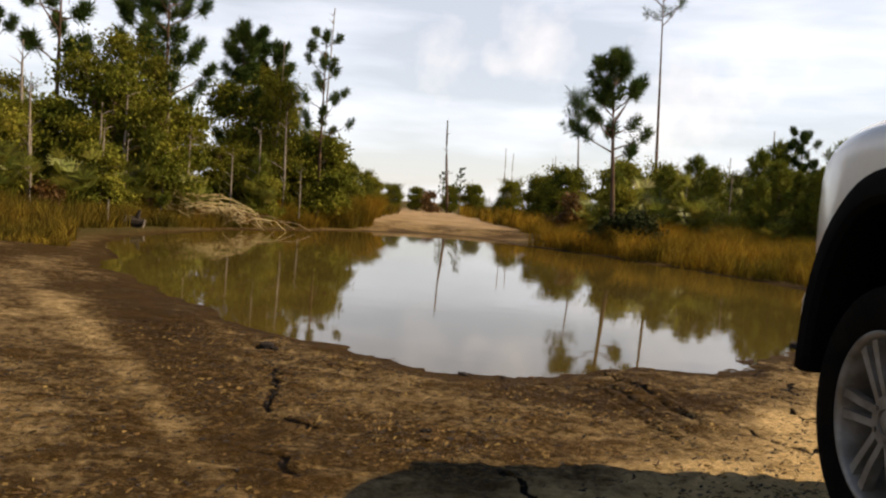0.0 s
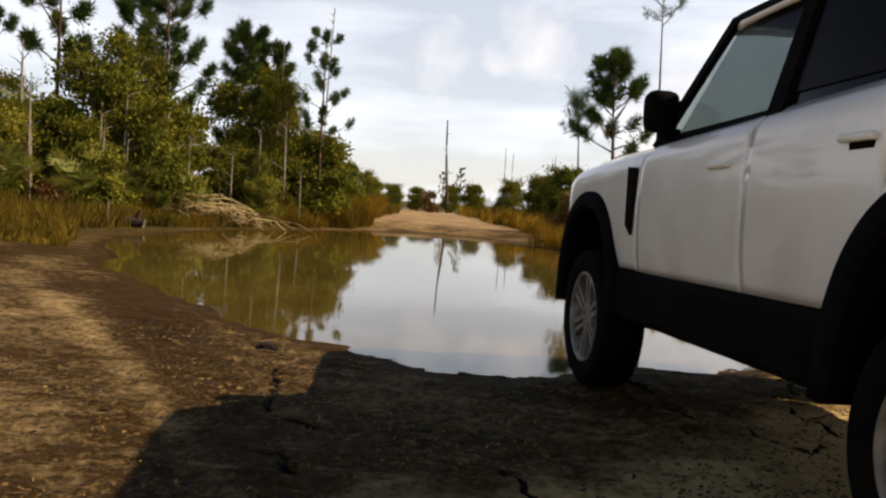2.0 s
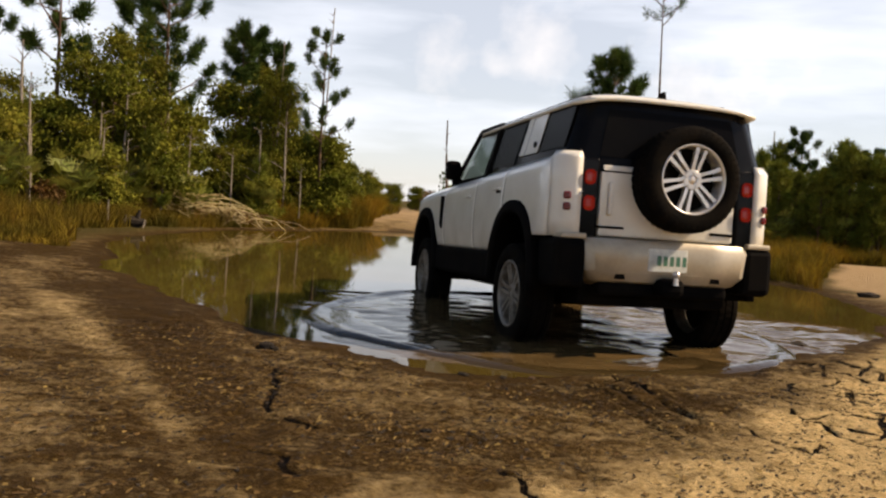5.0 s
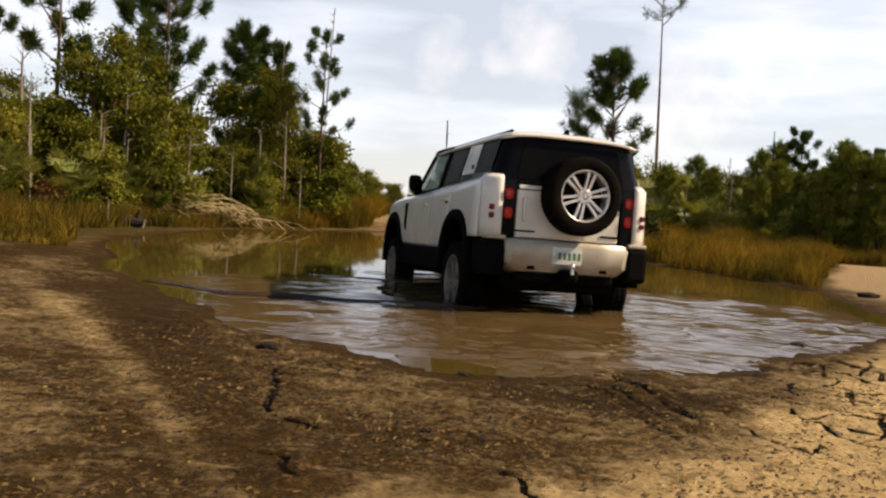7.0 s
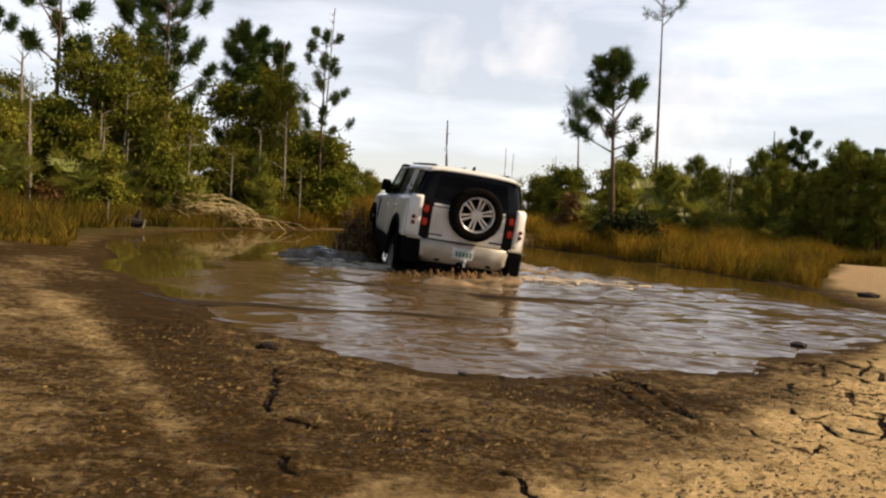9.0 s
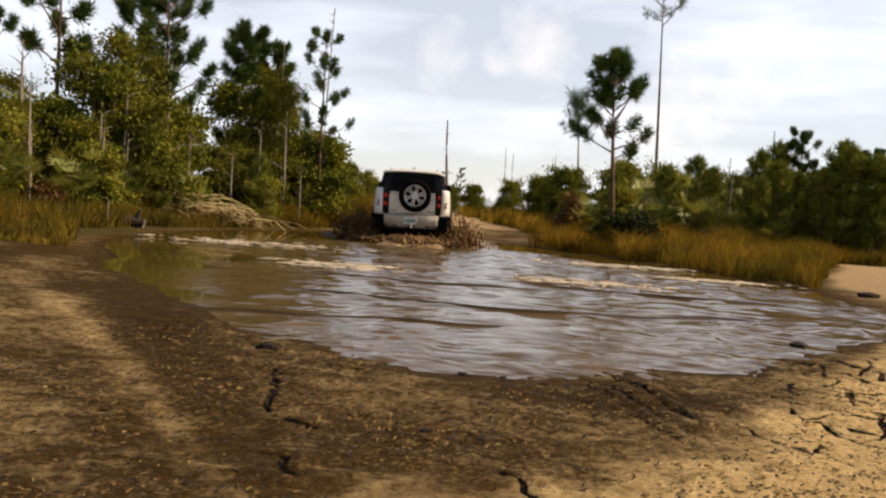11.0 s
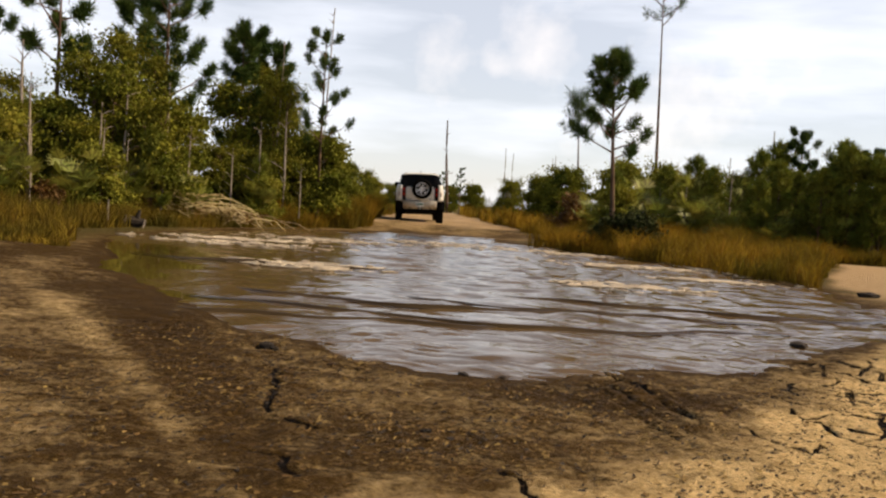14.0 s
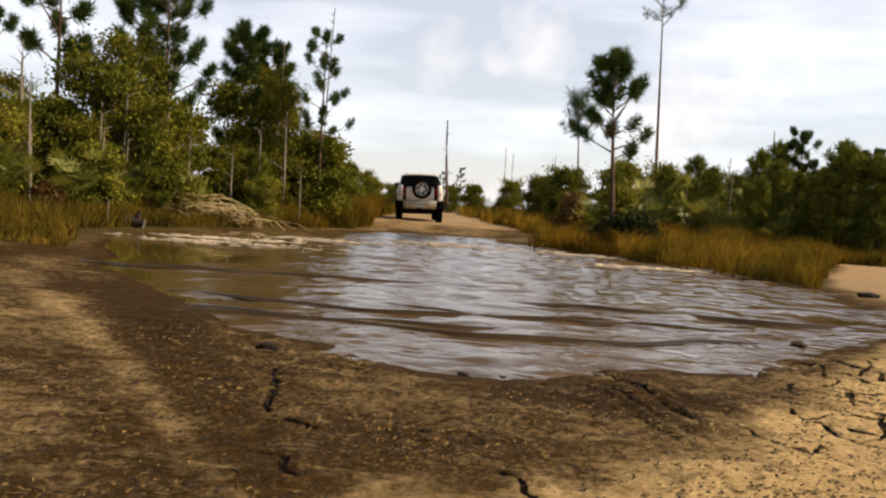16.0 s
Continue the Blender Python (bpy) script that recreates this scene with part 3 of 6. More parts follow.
def side_x(y, z):
    top = belt_z(y)
    x = 0.972 - 0.055 * max(0.0, (0.95 - z) / 0.25) ** 2 * 0.6
    if z > 1.02:
        x -= 0.035 * ((z - 1.02) / 0.4) ** 2
    if z > top - 0.10:
        x -= 0.075 * ((z - top + 0.10) / 0.10) ** 2
    if y > 3.3:
        x -= 0.16 * ((y - 3.3) / 0.56) ** 2
    if y < -0.55:
        x -= 0.085 * ((-0.55 - y) / 0.38) ** 2
    return x


def side_panel(s, y0, y1, zlow, name, parent, label=""):
    ny, nz = max(4, int((y1 - y0) / 0.035)), 18
    vs, fs = [], []
    for i in range(ny + 1):
        y = y0 + (y1 - y0) * i / ny
        for j in range(nz + 1):
            z = zlow + (belt_z(y) - zlow) * j / nz
            vs.append((s * side_x(y, z), y, z))
    for i in range(ny):
        for j in range(nz):
            q = (i * (nz + 1) + j, (i + 1) * (nz + 1) + j, (i + 1) * (nz + 1) + j + 1, i * (nz + 1) + j + 1)
            c = sum((Vector(vs[k]) for k in q), Vector()) / 4
            if min(math.hypot((c.y - a) / 0.53, (c.z - 0.43) / 0.66) for a in (AXLE_R, AXLE_F)) < 1:
                continue
            fs.append(q if s > 0 else q[::-1])
    ob = part(name, (vs, fs), "paint", parent, label)
    so = ob.modifiers.new("thickness", "SOLIDIFY")
    so.thickness, so.offset = 0.02, -1
    return smoothed(ob, 50)


def arch_flare(s, yc, parent):
    lead = 0.93 if yc > 1 else 1.0
    prof = [(0.70, 0.47), (0.985, 0.475), (1.004, 0.495), (1.006, 0.55), (0.985, 0.578), (0.90, 0.585)]
    n = 32
    vs, fs = [], []
    for i in range(n + 1):
        a = radians(2 + 176 * i / n)
        for x, r in prof:
            c, q = math.cos(a), math.sin(a)
            vs.append((s * x, yc + math.copysign(abs(c) ** 0.85, c) * r * (lead if c > 0 else 1.0), max(0.36, 0.43 + math.copysign(abs(q) ** 0.9, q) * (r + 0.145))))
    k = len(prof)
    for i in range(n):
        for j in range(k - 1):
            q = (i * k + j, (i + 1) * k + j, (i + 1) * k + j + 1, i * k + j + 1)
            fs.append(q)
    ob = part("wheel_arch", (vs, fs), "black", parent, "black plastic wheel arch, mud-splashed")
    so = ob.modifiers.new("thickness", "SOLIDIFY")
    so.thickness = 0.012
    return smoothed(ob)


def make_tyre_mesh():
    prof = [(-0.11, 0.262), (-0.127, 0.29), (-0.132, 0.33), (-0.127, 0.375), (-0.112, 0.394), (-0.09, 0.401), (0.09, 0.401), (0.112, 0.394), (0.127, 0.375), (0.132, 0.33), (0.127, 0.29), (0.11, 0.262)]
    prof = prof[:5] + [(-0.10, 0.402), (-0.07, 0.403), (-0.066, 0.392), (-0.058, 0.392), (-0.054, 0.404), (-0.006, 0.404), (-0.003, 0.394), (0.003, 0.394), (0.006, 0.404), (0.054, 0.404), (0.058, 0.392), (0.066, 0.392), (0.07, 0.403), (0.10, 0.402)] + prof[7:]
    seg = 132
    v, f = lathe_x(prof, seg)
    for i, (x, r) in enumerate(prof):
        for j in range(seg):
            if r > 0.385 and (j + (1 if abs(x) < 0.06 else 0) + (1 if x > 0 else 0)) % 3 == 0:
                k = i * seg + j
                s = (r - 0.006) / r
                v[k] = (v[k][0], v[k][1] * s, v[k][2] * s)
    return mesh_of("tyre", v, f, "tyre")


def rim_meshes():
    barrel = lathe_x([(-0.10, 0.262), (0.085, 0.262), (0.118, 0.268), (0.122, 0.258), (0.105, 0.246), (0.03, 0.236), (-0.08, 0.232)], 56)
    dish = lathe_x([(0.0, 0.235), (0.005, 0.12), (0.02, 0.001)], 32)
    spokes = []
    for i in range(6):
        for off in (-1, 1):
            a = 2 * math.pi * i / 6
            ca, sa = math.cos(a), math.sin(a)
            v = []
            for r, w, xf, o in ((0.055, 0.012, 0.092, 0.021), (0.150, 0.0125, 0.100, 0.026), (0.250, 0.016, 0.103, 0.036)):
                for x in (xf - 0.035, xf):
                    for e in (-w, w):
                        t = off * o + e
                        v.append((x, ca * r - sa * t, sa * r + ca * t))
            f = []
            for k in (0, 4):
                f += [(k + 2, k + 6, k + 7, k + 3), (k, k + 1, k + 5, k + 4), (k, k + 4, k + 6, k + 2), (k + 1, k + 3, k + 7, k + 5)]
            spokes.append((v, f))
    hub = lathe_x([(0.03, 0.085), (0.088, 0.082), (0.098, 0.07), (0.098, 0.038), (0.090, 0.036), (0.094, 0.030), (0.097, 0.0005)], 32)
    nuts = []
    for i in range(5):
        a = 2 * math.pi * i / 5
        t = tube([(0.095, 0, 0), (0.104, 0, 0)], [0.009, 0.008], 6)
        nuts.append(([Vector(p) + Vector((0, math.cos(a) * 0.055, math.sin(a) * 0.055)) for p in t[0]], t[1]))
    return mesh_of("rim", *joined([barrel]), "alloy", True), mesh_of("spoke", *spokes[0], "alloy"), [mesh_of("spoke", *s, "alloy") for s in spokes], mesh_of("hub_cap", *joined([hub] + nuts), "alloy"), mesh_of("brake_disc", *dish, "black", True)


TYRE = make_tyre_mesh()
RIM, _, SPOKES, HUB, DISC = rim_meshes()


def make_wheel(name, parent, label):
    w = new(name)
    w.parent = parent
    tagged(w, label)
    smoothed(part("tyre", TYRE, None, w, "black mud-terrain tyre"), 35)
    rim = part("rim", RIM, None, w, "silver alloy rim with paired spokes")
    for s in SPOKES:
        part("spoke", s, None, w)
    smoothed(part("hub_cap", HUB, None, w), 35)
    part("brake_disc", DISC, None, w, "dark disc behind the spokes")
    return w


def loft(rings, closed=True):
    vs, fs = [], []
    k = len(rings[0])
    for r in rings:
        vs += list(r)
    for i in range(len(rings) - 1):
        for j in range(k if closed else k - 1):
            a, b = i * k + j, i * k + (j + 1) % k
            fs.append((a, b, b + k, a + k))
    return vs, fs


def pane(corners, thick=0.006):
    """A flat or bent plate from a quad of corners, with thickness along its normal."""
    c = [Vector(p) for p in corners]
    n = (c[1] - c[0]).cross(c[3] - c[0]).normalized() * thick
    v = c + [p + n for p in c]
    return v, [(3, 2, 1, 0), (4, 5, 6, 7), (0, 1, 5, 4), (1, 2, 6, 5), (2, 3, 7, 6), (3, 0, 4, 7)]


def house_x(z):
    return 0.868 - 0.145 * (z - 1.38) / 0.52


def make_car():
    car = tagged(new("off_road_car"), "white boxy off-road car with black trim, muddied, driving through the puddle", "car")
    # painted sides, one panel at a time with shut lines between
    for s in (-1, 1):
        side_panel(s, 2.215, 3.84, 0.74, "front_wing", car)
        side_panel(s, 1.125, 2.205, 0.735, "front_door", car)
        side_panel(s, 0.315, 1.115, 0.735, "rear_door", car)
        side_panel(s, -0.735, 0.305, 0.88, "rear_quarter", car)
        for y, z in ((1.335, 1.22), (0.44, 1.257)):
            part("door_handle", box(0.035, 0.17, 0.026, (s * 0.972, y, z), 0.01), "paint", car)
            part("handle_recess", box(0.012, 0.13, 0.05, (s * 0.957, y - 0.01, z - 0.022), 0.005), "black", car)
        # vent strip on the wing
        part("side_vent", (pane([(s * 0.980, 2.25, 0.915), (s * 0.980, 2.33, 0.965), (s * 0.966, 2.37, 1.265), (s * 0.966, 2.235, 1.255)][:: s], 0.012)), "black", car, "black side vent strip")
        for yc in (AXLE_R, AXLE_F):
            arch_flare(s, yc, car)
        part("sill", box(0.14, 1.98, 0.26, (s * 0.905, 1.51, 0.605), 0.035), "black", car, "black lower sill cladding")
        part("rear_cladding", box(0.26, 0.42, 0.36, (s * 0.80, -0.70, 0.70), 0.05), "black", car, "black lower corner cladding")
        part("front_cladding", box(0.26, 0.30, 0.34, (s * 0.74, 3.60, 0.60), 0.05), "black", car)
        # mirror
        mir = part("mirror", box(0.17, 0.13, 0.20, (s * 0.945, 2.045, 1.515), 0.05, 3), "black", car, "black door mirror")
        smoothed(mir)
        part("mirror_arm", box(0.12, 0.06, 0.06, (s * 0.89, 2.05, 1.41), 0.02), "black", car)
    # inner body and floor
    part("underbody", box(1.30, 4.35, 0.55, (0, 1.45, 0.66), 0.06), "black", car, "dark underbody and wheel wells")
    part("inner_tub", box(1.66, 1.85, 0.62, (0, 1.52, 0.95), 0.04), "black", car)
    part("boot_tub", box(1.60, 0.78, 0.45, (0, -0.40, 1.16), 0.04), "black", car)
    part("front_axle", tube([(-0.75, AXLE_F, 0.40), (0.75, AXLE_F, 0.40)], [0.05, 0.05], 10), "black", car)
    part("rear_axle", tube([(-0.75, AXLE_R, 0.40), (0.75, AXLE_R, 0.40)], [0.06, 0.06], 10), "black", car)
    part("exhaust_box", box(0.8, 0.3, 0.2, (0.1, -0.5, 0.50), 0.06), "black", car)
    # bonnet and nose
    rings = []
    for i in range(14):
        y = 2.2 + 1.62 * i / 13
        z = belt_z(y)
        hw = side_x(y, z)
        rings.append([(x * hw, y, z + 0.045 * (1 - x ** 4) - (0.0 if abs(x) < 1 else 0.01)) for x in np.linspace(-1, 1, 15)])
    v, f = loft(rings, False)
    ob = part("bonnet", (v, f), "paint", car)
    so = ob.modifiers.new("thickness", "SOLIDIFY")
    so.thickness = 0.02
    smoothed(ob, 60)
    part("front_panel", box(1.50, 0.08, 0.62, (0, 3.80, 0.95), 0.035), "black", car, "black grille panel")
    part("front_bumper", box(1.70, 0.16, 0.22, (0, 3.83, 0.62), 0.06), "bumper", car)
    for s in (-1, 1):
        part("headlight", box(0.26, 0.03, 0.2, (s * 0.60, 3.845, 1.02), 0.012), "plate", car, "round-cornered headlight")
    # upper body: dark tinted rear half, closed
    rings = []
    for z, grow in ((1.36, 0.0), (1.46, 0.004), (1.62, 0.0), (1.80, 0.0), (1.880, -0.015)):
        hw, yr = house_x(z) + grow, -0.862 + 0.055 * (z - 1.40) / 0.5
        c = 0.13
        ring = [(-hw, 1.06, z), (-hw, yr + c, z), (-hw + c * 0.3, yr + c * 0.3, z), (-hw + c, yr, z), (hw - c, yr, z), (hw - c * 0.3, yr + c * 0.3, z), (hw, yr + c, z), (hw, 1.06, z)]
        rings.append(ring)
    v, f = loft(rings)
    f.append(tuple(range(8))[::-1])
    f.append(tuple(range(32, 40)))
    smoothed(part("upper_body", (v, f), "gloss", car, "dark tinted glass and black pillars"), 50)
    for s in (-1, 1):
        def on(y, z, out=0.004):
            return (s * (house_x(z) + out), y, z)

        def plate(name, y0, y1, z0, z1, lean, mat, out, label=""):
            c = [on(y0, z0, out), on(y1, z0, out), on(y1 - lean, z1, out), on(y0 - lean, z1, out)]
            if s < 0:
                c = c[::-1]
            return part(name, pane(c, 0.008), mat, car, label)

        plate("side_window", 0.38, 1.00, 1.47, 1.83, 0.02, "tint", 0.004, "dark tinted side window")
        plate("side_window", -0.72, -0.18, 1.53, 1.84, 0.0, "tint", 0.004, "dark tinted side window")
        plate("signature_panel", -0.126, 0.285, 1.53, 1.872, 0.0, "paint", 0.010, "white square panel set in the side glass")
        part("panel_lock", tube([on(-0.045, 1.60, 0.016), on(-0.045, 1.60, 0.028)], [0.028, 0.026], 14), "black", car)
        part("panel_seam", (pane([on(0.155, 1.53, 0.019), on(0.163, 1.53, 0.019), on(0.163, 1.872, 0.019), on(0.155, 1.872, 0.019)][:: s], 0.001)), "black", car)
        # open front half: pillars, see-through door window
        part("b_pillar", pane([on(1.02, 1.38, 0), on(1.13, 1.38, 0), on(1.10, 1.90, 0), on(1.02, 1.90, 0)][:: s], 0.03), "black", car)
        part("a_pillar", pane([on(2.13, 1.38, 0), on(2.24, 1.36, 0), on(1.74, 1.90, 0), on(1.66, 1.90, 0)][:: s], 0.03), "black", car)
        part("window_rail", pane([on(1.10, 1.86, 0), on(1.72, 1.86, 0), on(1.68, 1.905, 0), on(1.08, 1.905, 0)][:: s], 0.03), "black", car)
        part("belt_rail", pane([on(1.10, 1.37, 0.012), on(2.22, 1.35, 0.012), on(2.20, 1.40, 0.012), on(1.10, 1.42, 0.012)][:: s], 0.012), "black", car)
        part("door_window", pane([on(1.13, 1.40, 0), on(2.14, 1.39, 0), on(1.68, 1.87, 0), on(1.10, 1.87, 0)][:: s], 0.004), "glass", car, "clear front door window")
        part("roof_rail", box(0.03, 2.2, 0.022, (s * 0.585, 0.52, 1.955), 0.008), "black", car)
        seat = part("seat", box(0.46, 0.16, 0.62, (s * 0.40, 1.12, 1.35), 0.06), "black", car, "dark front seat")
        part("headrest", box(0.26, 0.10, 0.18, (s * 0.40, 1.09, 1.71), 0.04), "black", seat)
    part("windscreen", pane([(-0.80, 2.20, 1.38), (0.80, 2.20, 1.38), (0.70, 1.71, 1.89), (-0.70, 1.71, 1.89)], 0.005), "glass", car, "clear windscreen")
    part("dashboard", box(1.6, 0.40, 0.16, (0, 2.02, 1.30), 0.05), "black", car)
    sw = tube([(-0.40 + 0.18 * math.cos(a), 1.72 + 0.05 * math.sin(a), 1.36 + 0.17 * math.sin(a)) for a in np.linspace(0, 2 * math.pi, 21)], [0.015] * 21, 6)
    part("steering_wheel", sw, "black", car)
    # roof, crowned, with rounded rim
    rings = []
    for i in range(16):
        t = i / 15
        y = -0.865 + 2.66 * t
        e = min(1.0, min(t, 1 - t) / 0.09)
        hw = 0.778 - 0.06 * (1 - e) ** 2
        zt = 1.972 - 0.045 * (1 - e) ** 2 - 0.03 * (2 * t - 0.9) ** 4
        rings.append([(x * hw, y, 1.866 + (zt - 1.866) * (1 - abs(x) ** 3.2) ** 0.6) for x in np.linspace(-1, 1, 19)])
    v, f = loft(rings, False)
    ob = part("roof", (v, f), "paint", car)
    so = ob.modifiers.new("thickness", "SOLIDIFY")
    so.thickness = 0.025
    smoothed(ob, 60)
    part("roof_base", box(1.40, 2.5, 0.03, (0, 0.44, 1.880), 0.01), "black", car)
    part("aerial_fin", (pane([(-0.012, -0.70, 1.955), (-0.012, -0.55, 1.962), (-0.012, -0.62, 2.005), (-0.012, -0.68, 2.012)], 0.024)), "black", car, "small dark roof aerial fin")
    # tail
    tg = part("tailgate", box(1.155, 0.06, 0.52, (0, -0.835, 1.16), 0.02), "paint", car)
    part("tail_handle", box(0.035, 0.035, 0.24, (-0.50, -0.882, 1.17), 0.012), "paint", tg)
    part("tail_badge", box(0.24, 0.008, 0.018, (-0.49, -0.869, 0.965)), "black", tg)
    part("tail_badge", box(0.20, 0.008, 0.022, (0.47, -0.869, 0.965)), "black", tg)
    part("rear_window", pane([(-0.60, -0.855, 1.47), (0.60, -0.855, 1.47), (0.52, -0.815, 1.82), (-0.52, -0.815, 1.82)], 0.006), "tint", car, "dark tinted rear window")
    for s in (-1, 1):
        lp = part("lamp_panel", box(0.155, 0.06, 0.58, (s * 0.665, -0.838, 1.165), 0.02), "gloss", car, "black upright tail lamp panel")
        for z in (1.315, 1.13):
            part("tail_light", box(0.085, 0.02, 0.105, (s * 0.672, -0.868, z), 0.03, 3), "lens", lp, "red tail light")
        rings = [[(s * x, y, z) for x, y in ((0.735, -0.868), (0.785, -0.865), (0.835, -0.848), (0.880, -0.818), (0.915, -0.770), (0.925, -0.72))] for z in (0.885, 1.0, 1.15, 1.30, 1.445)]
        rings.append([(s * x, y, 1.49) for x, y in ((0.735, -0.845), (0.775, -0.842), (0.815, -0.828), (0.850, -0.80), (0.875, -0.76), (0.885, -0.72))])
        v, f = loft(rings, False)
        corner = smoothed(part("corner_panel", (v, f), "paint", car), 60)
        so = corner.modifiers.new("thickness", "SOLIDIFY")
        so.thickness, so.offset = 0.02, 0
        for z in (1.175, 1.095):
            mk = part("side_marker", box(0.056, 0.03, 0.056, (0, 0, 0), 0.014), "dull_lens", car, "small square red marker lamp")
            mk.matrix_basis = pose(s * 0.845, -0.846, z, 0, 0, s * 27)
        part("corner_trim", box(0.21, 0.17, 0.04, (s * 0.79, -0.825, 0.892), 0.012), "bumper", car)
    # bumper: silver skin with chamfered ends, a ledge on top and a drawn-in lower edge
    rings = []
    for z, half, y in ((0.565, 0.52, -0.80), (0.60, 0.60, -0.885), (0.66, 0.665, -0.918), (0.83, 0.685, -0.925), (0.868, 0.68, -0.905), (0.880, 0.675, -0.80)):
        rings.append([(-half - 0.055, -0.74, z), (-half, y + 0.045, z), (-half + 0.06, y, z), (-0.36, y, z), (0.36, y, z), (half - 0.06, y, z), (half, y + 0.045, z), (half + 0.055, -0.74, z)])
    v, f = loft(rings, False)
    bump = part("rear_bumper", (v, f), "bumper", car, "dusty silver rear bumper")
    so = bump.modifiers.new("thickness", "SOLIDIFY")
    so.thickness, so.offset = 0.02, 1
    smoothed(bump, 35)
    part("bumper_core", box(1.24, 0.12, 0.24, (0, -0.78, 0.70), 0.03), "black", car)
    part("bumper_lip", box(1.10, 0.14, 0.10, (0, -0.815, 0.525), 0.03), "black", car, "black lower bumper edge")
    for s in (-1, 1):
        part("tow_cover", (pane([(s * 0.36, -0.927, 0.60), (s * 0.45, -0.927, 0.60), (s * 0.42, -0.927, 0.70), (s * 0.38, -0.927, 0.70)][:: -s], 0.004)), "black", bump)
    for s in (-1, 1):
        part("tow_eye", box(0.15, 0.012, 0.055, (s * 0.52, -0.929, 0.81), 0.005), "black", bump, "dark tow eye slot")
    part("plate_recess", box(0.62, 0.012, 0.20, (-0.02, -0.931, 0.745), 0.005), "bumper", bump)
    pl = part("number_plate", box(0.33, 0.010, 0.165, (-0.02, -0.942, 0.750), 0.004), "plate", bump, "white plate with unreadable green bars")
    for i, x in enumerate((-0.10, -0.05, 0.0, 0.05, 0.10)):
        part("bar", box(0.030, 0.004, 0.07, (x - 0.02, -0.948, 0.748)), "plate_green", pl)
    hitch = part("tow_hitch", box(0.20, 0.20, 0.14, (0.0, -0.930, 0.555), 0.05), "black", car, "dark tow hitch with chrome ball")
    bm = bmesh.new()
    bmesh.ops.create_uvsphere(bm, u_segments=16, v_segments=10, radius=0.03)
    bmesh.ops.translate(bm, vec=(0, -1.04, 0.655), verts=bm.verts)
    part("tow_ball", bm, "alloy", hitch)
    part("ball_stem", tube([(0, -1.04, 0.58), (0, -1.04, 0.65)], [0.022, 0.015], 10), "alloy", hitch)
    # spare wheel
    part("spare_mount", tube([(-0.03, -0.83, 1.30), (-0.03, -0.97, 1.30)], [0.16, 0.12], 20), "black", car)
    sp = make_wheel("spare_wheel", car, "spare wheel hung on the tailgate")
    sp.matrix_basis = pose(0.06, -0.925, 1.338, 0, 0, -90) @ pose(0, 0, 0, 15) @ Matrix.Scale(0.95, 4)
    wheels = []
    for s in (-1, 1):
        for y in (AXLE_R, AXLE_F):
            w = make_wheel("wheel", car, "road wheel with muddy silver paired spokes, darkened for shade, and tyre")
            # road wheels take the alloy darkened for shade; the spare keeps the bright one
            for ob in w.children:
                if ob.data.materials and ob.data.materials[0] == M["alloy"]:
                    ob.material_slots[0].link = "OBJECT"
                    ob.material_slots[0].material = M["shaded_muddy_alloy"]
            wheels.append((w, s, y))
    return car, wheels


CAR, WHEELS = make_car()
# body narrowed by SLIM and tail pulled forward to fit the camera's view
for ob in CAR.children:
    if ob.type == "MESH":
        turned = ob.matrix_basis.translation.length > 0
        if turned:
            ob.matrix_basis.translation.x *= SLIM
            ob.matrix_basis.translation.y += 0.035
            continue
        for piece in [ob] + list(ob.children):
            for v in piece.data.vertices:
                v.co.x *= SLIM
                v.co.y += 0.055 * min(1.0, max(0.0, (-0.35 - v.co.y) / 0.4))

# ---------------------------------------------------------------- vegetation
rng = np.random.default_rng(7)


def unit(n):
    v = rng.normal(size=(n, 3))
    return v / np.linalg.norm(v, axis=1)[:, None]


def leaf_quads(c, size, long=1.8, up=0.3):
    """Loose diamond leaves about the centres c."""
    n = len(c)
    a = unit(n)
    a[:, 2] += up
    a /= np.linalg.norm(a, axis=1)[:, None]
    b = np.cross(a, unit(n))
    b /= np.linalg.norm(b, axis=1)[:, None] + 1e-9
    s = (size * rng.uniform(0.6, 1.4, n))[:, None]
    return np.stack([c - a * s * long * 0.5, c + b * s * 0.5, c + a * s * long * 0.5, c - b * s * 0.5], 1)


def tuft_tris(c, axis, n, length, width, spread=1.0):
    """Needles fanning out of a shoot at c along axis."""
    axis = np.asarray(axis, float)
    d = unit(n) * spread + axis[None] * 0.75
    d /= np.linalg.norm(d, axis=1)[:, None]
    root = np.asarray(c)[None] + axis[None] * rng.uniform(-1.0, 0.45, n)[:, None] * length
    w = np.cross(d, unit(n))
    w /= np.linalg.norm(w, axis=1)[:, None] + 1e-9
    L = length * rng.uniform(0.65, 1.15, n)[:, None]
    tip = root + d * L
    tip[:, 2] += 0.05 * L[:, 0]
    return np.stack([root - w * width * 0.3, root + d * L * 0.55 - w * width * 0.5, tip, root + d * L * 0.55 + w * width * 0.5], 1)


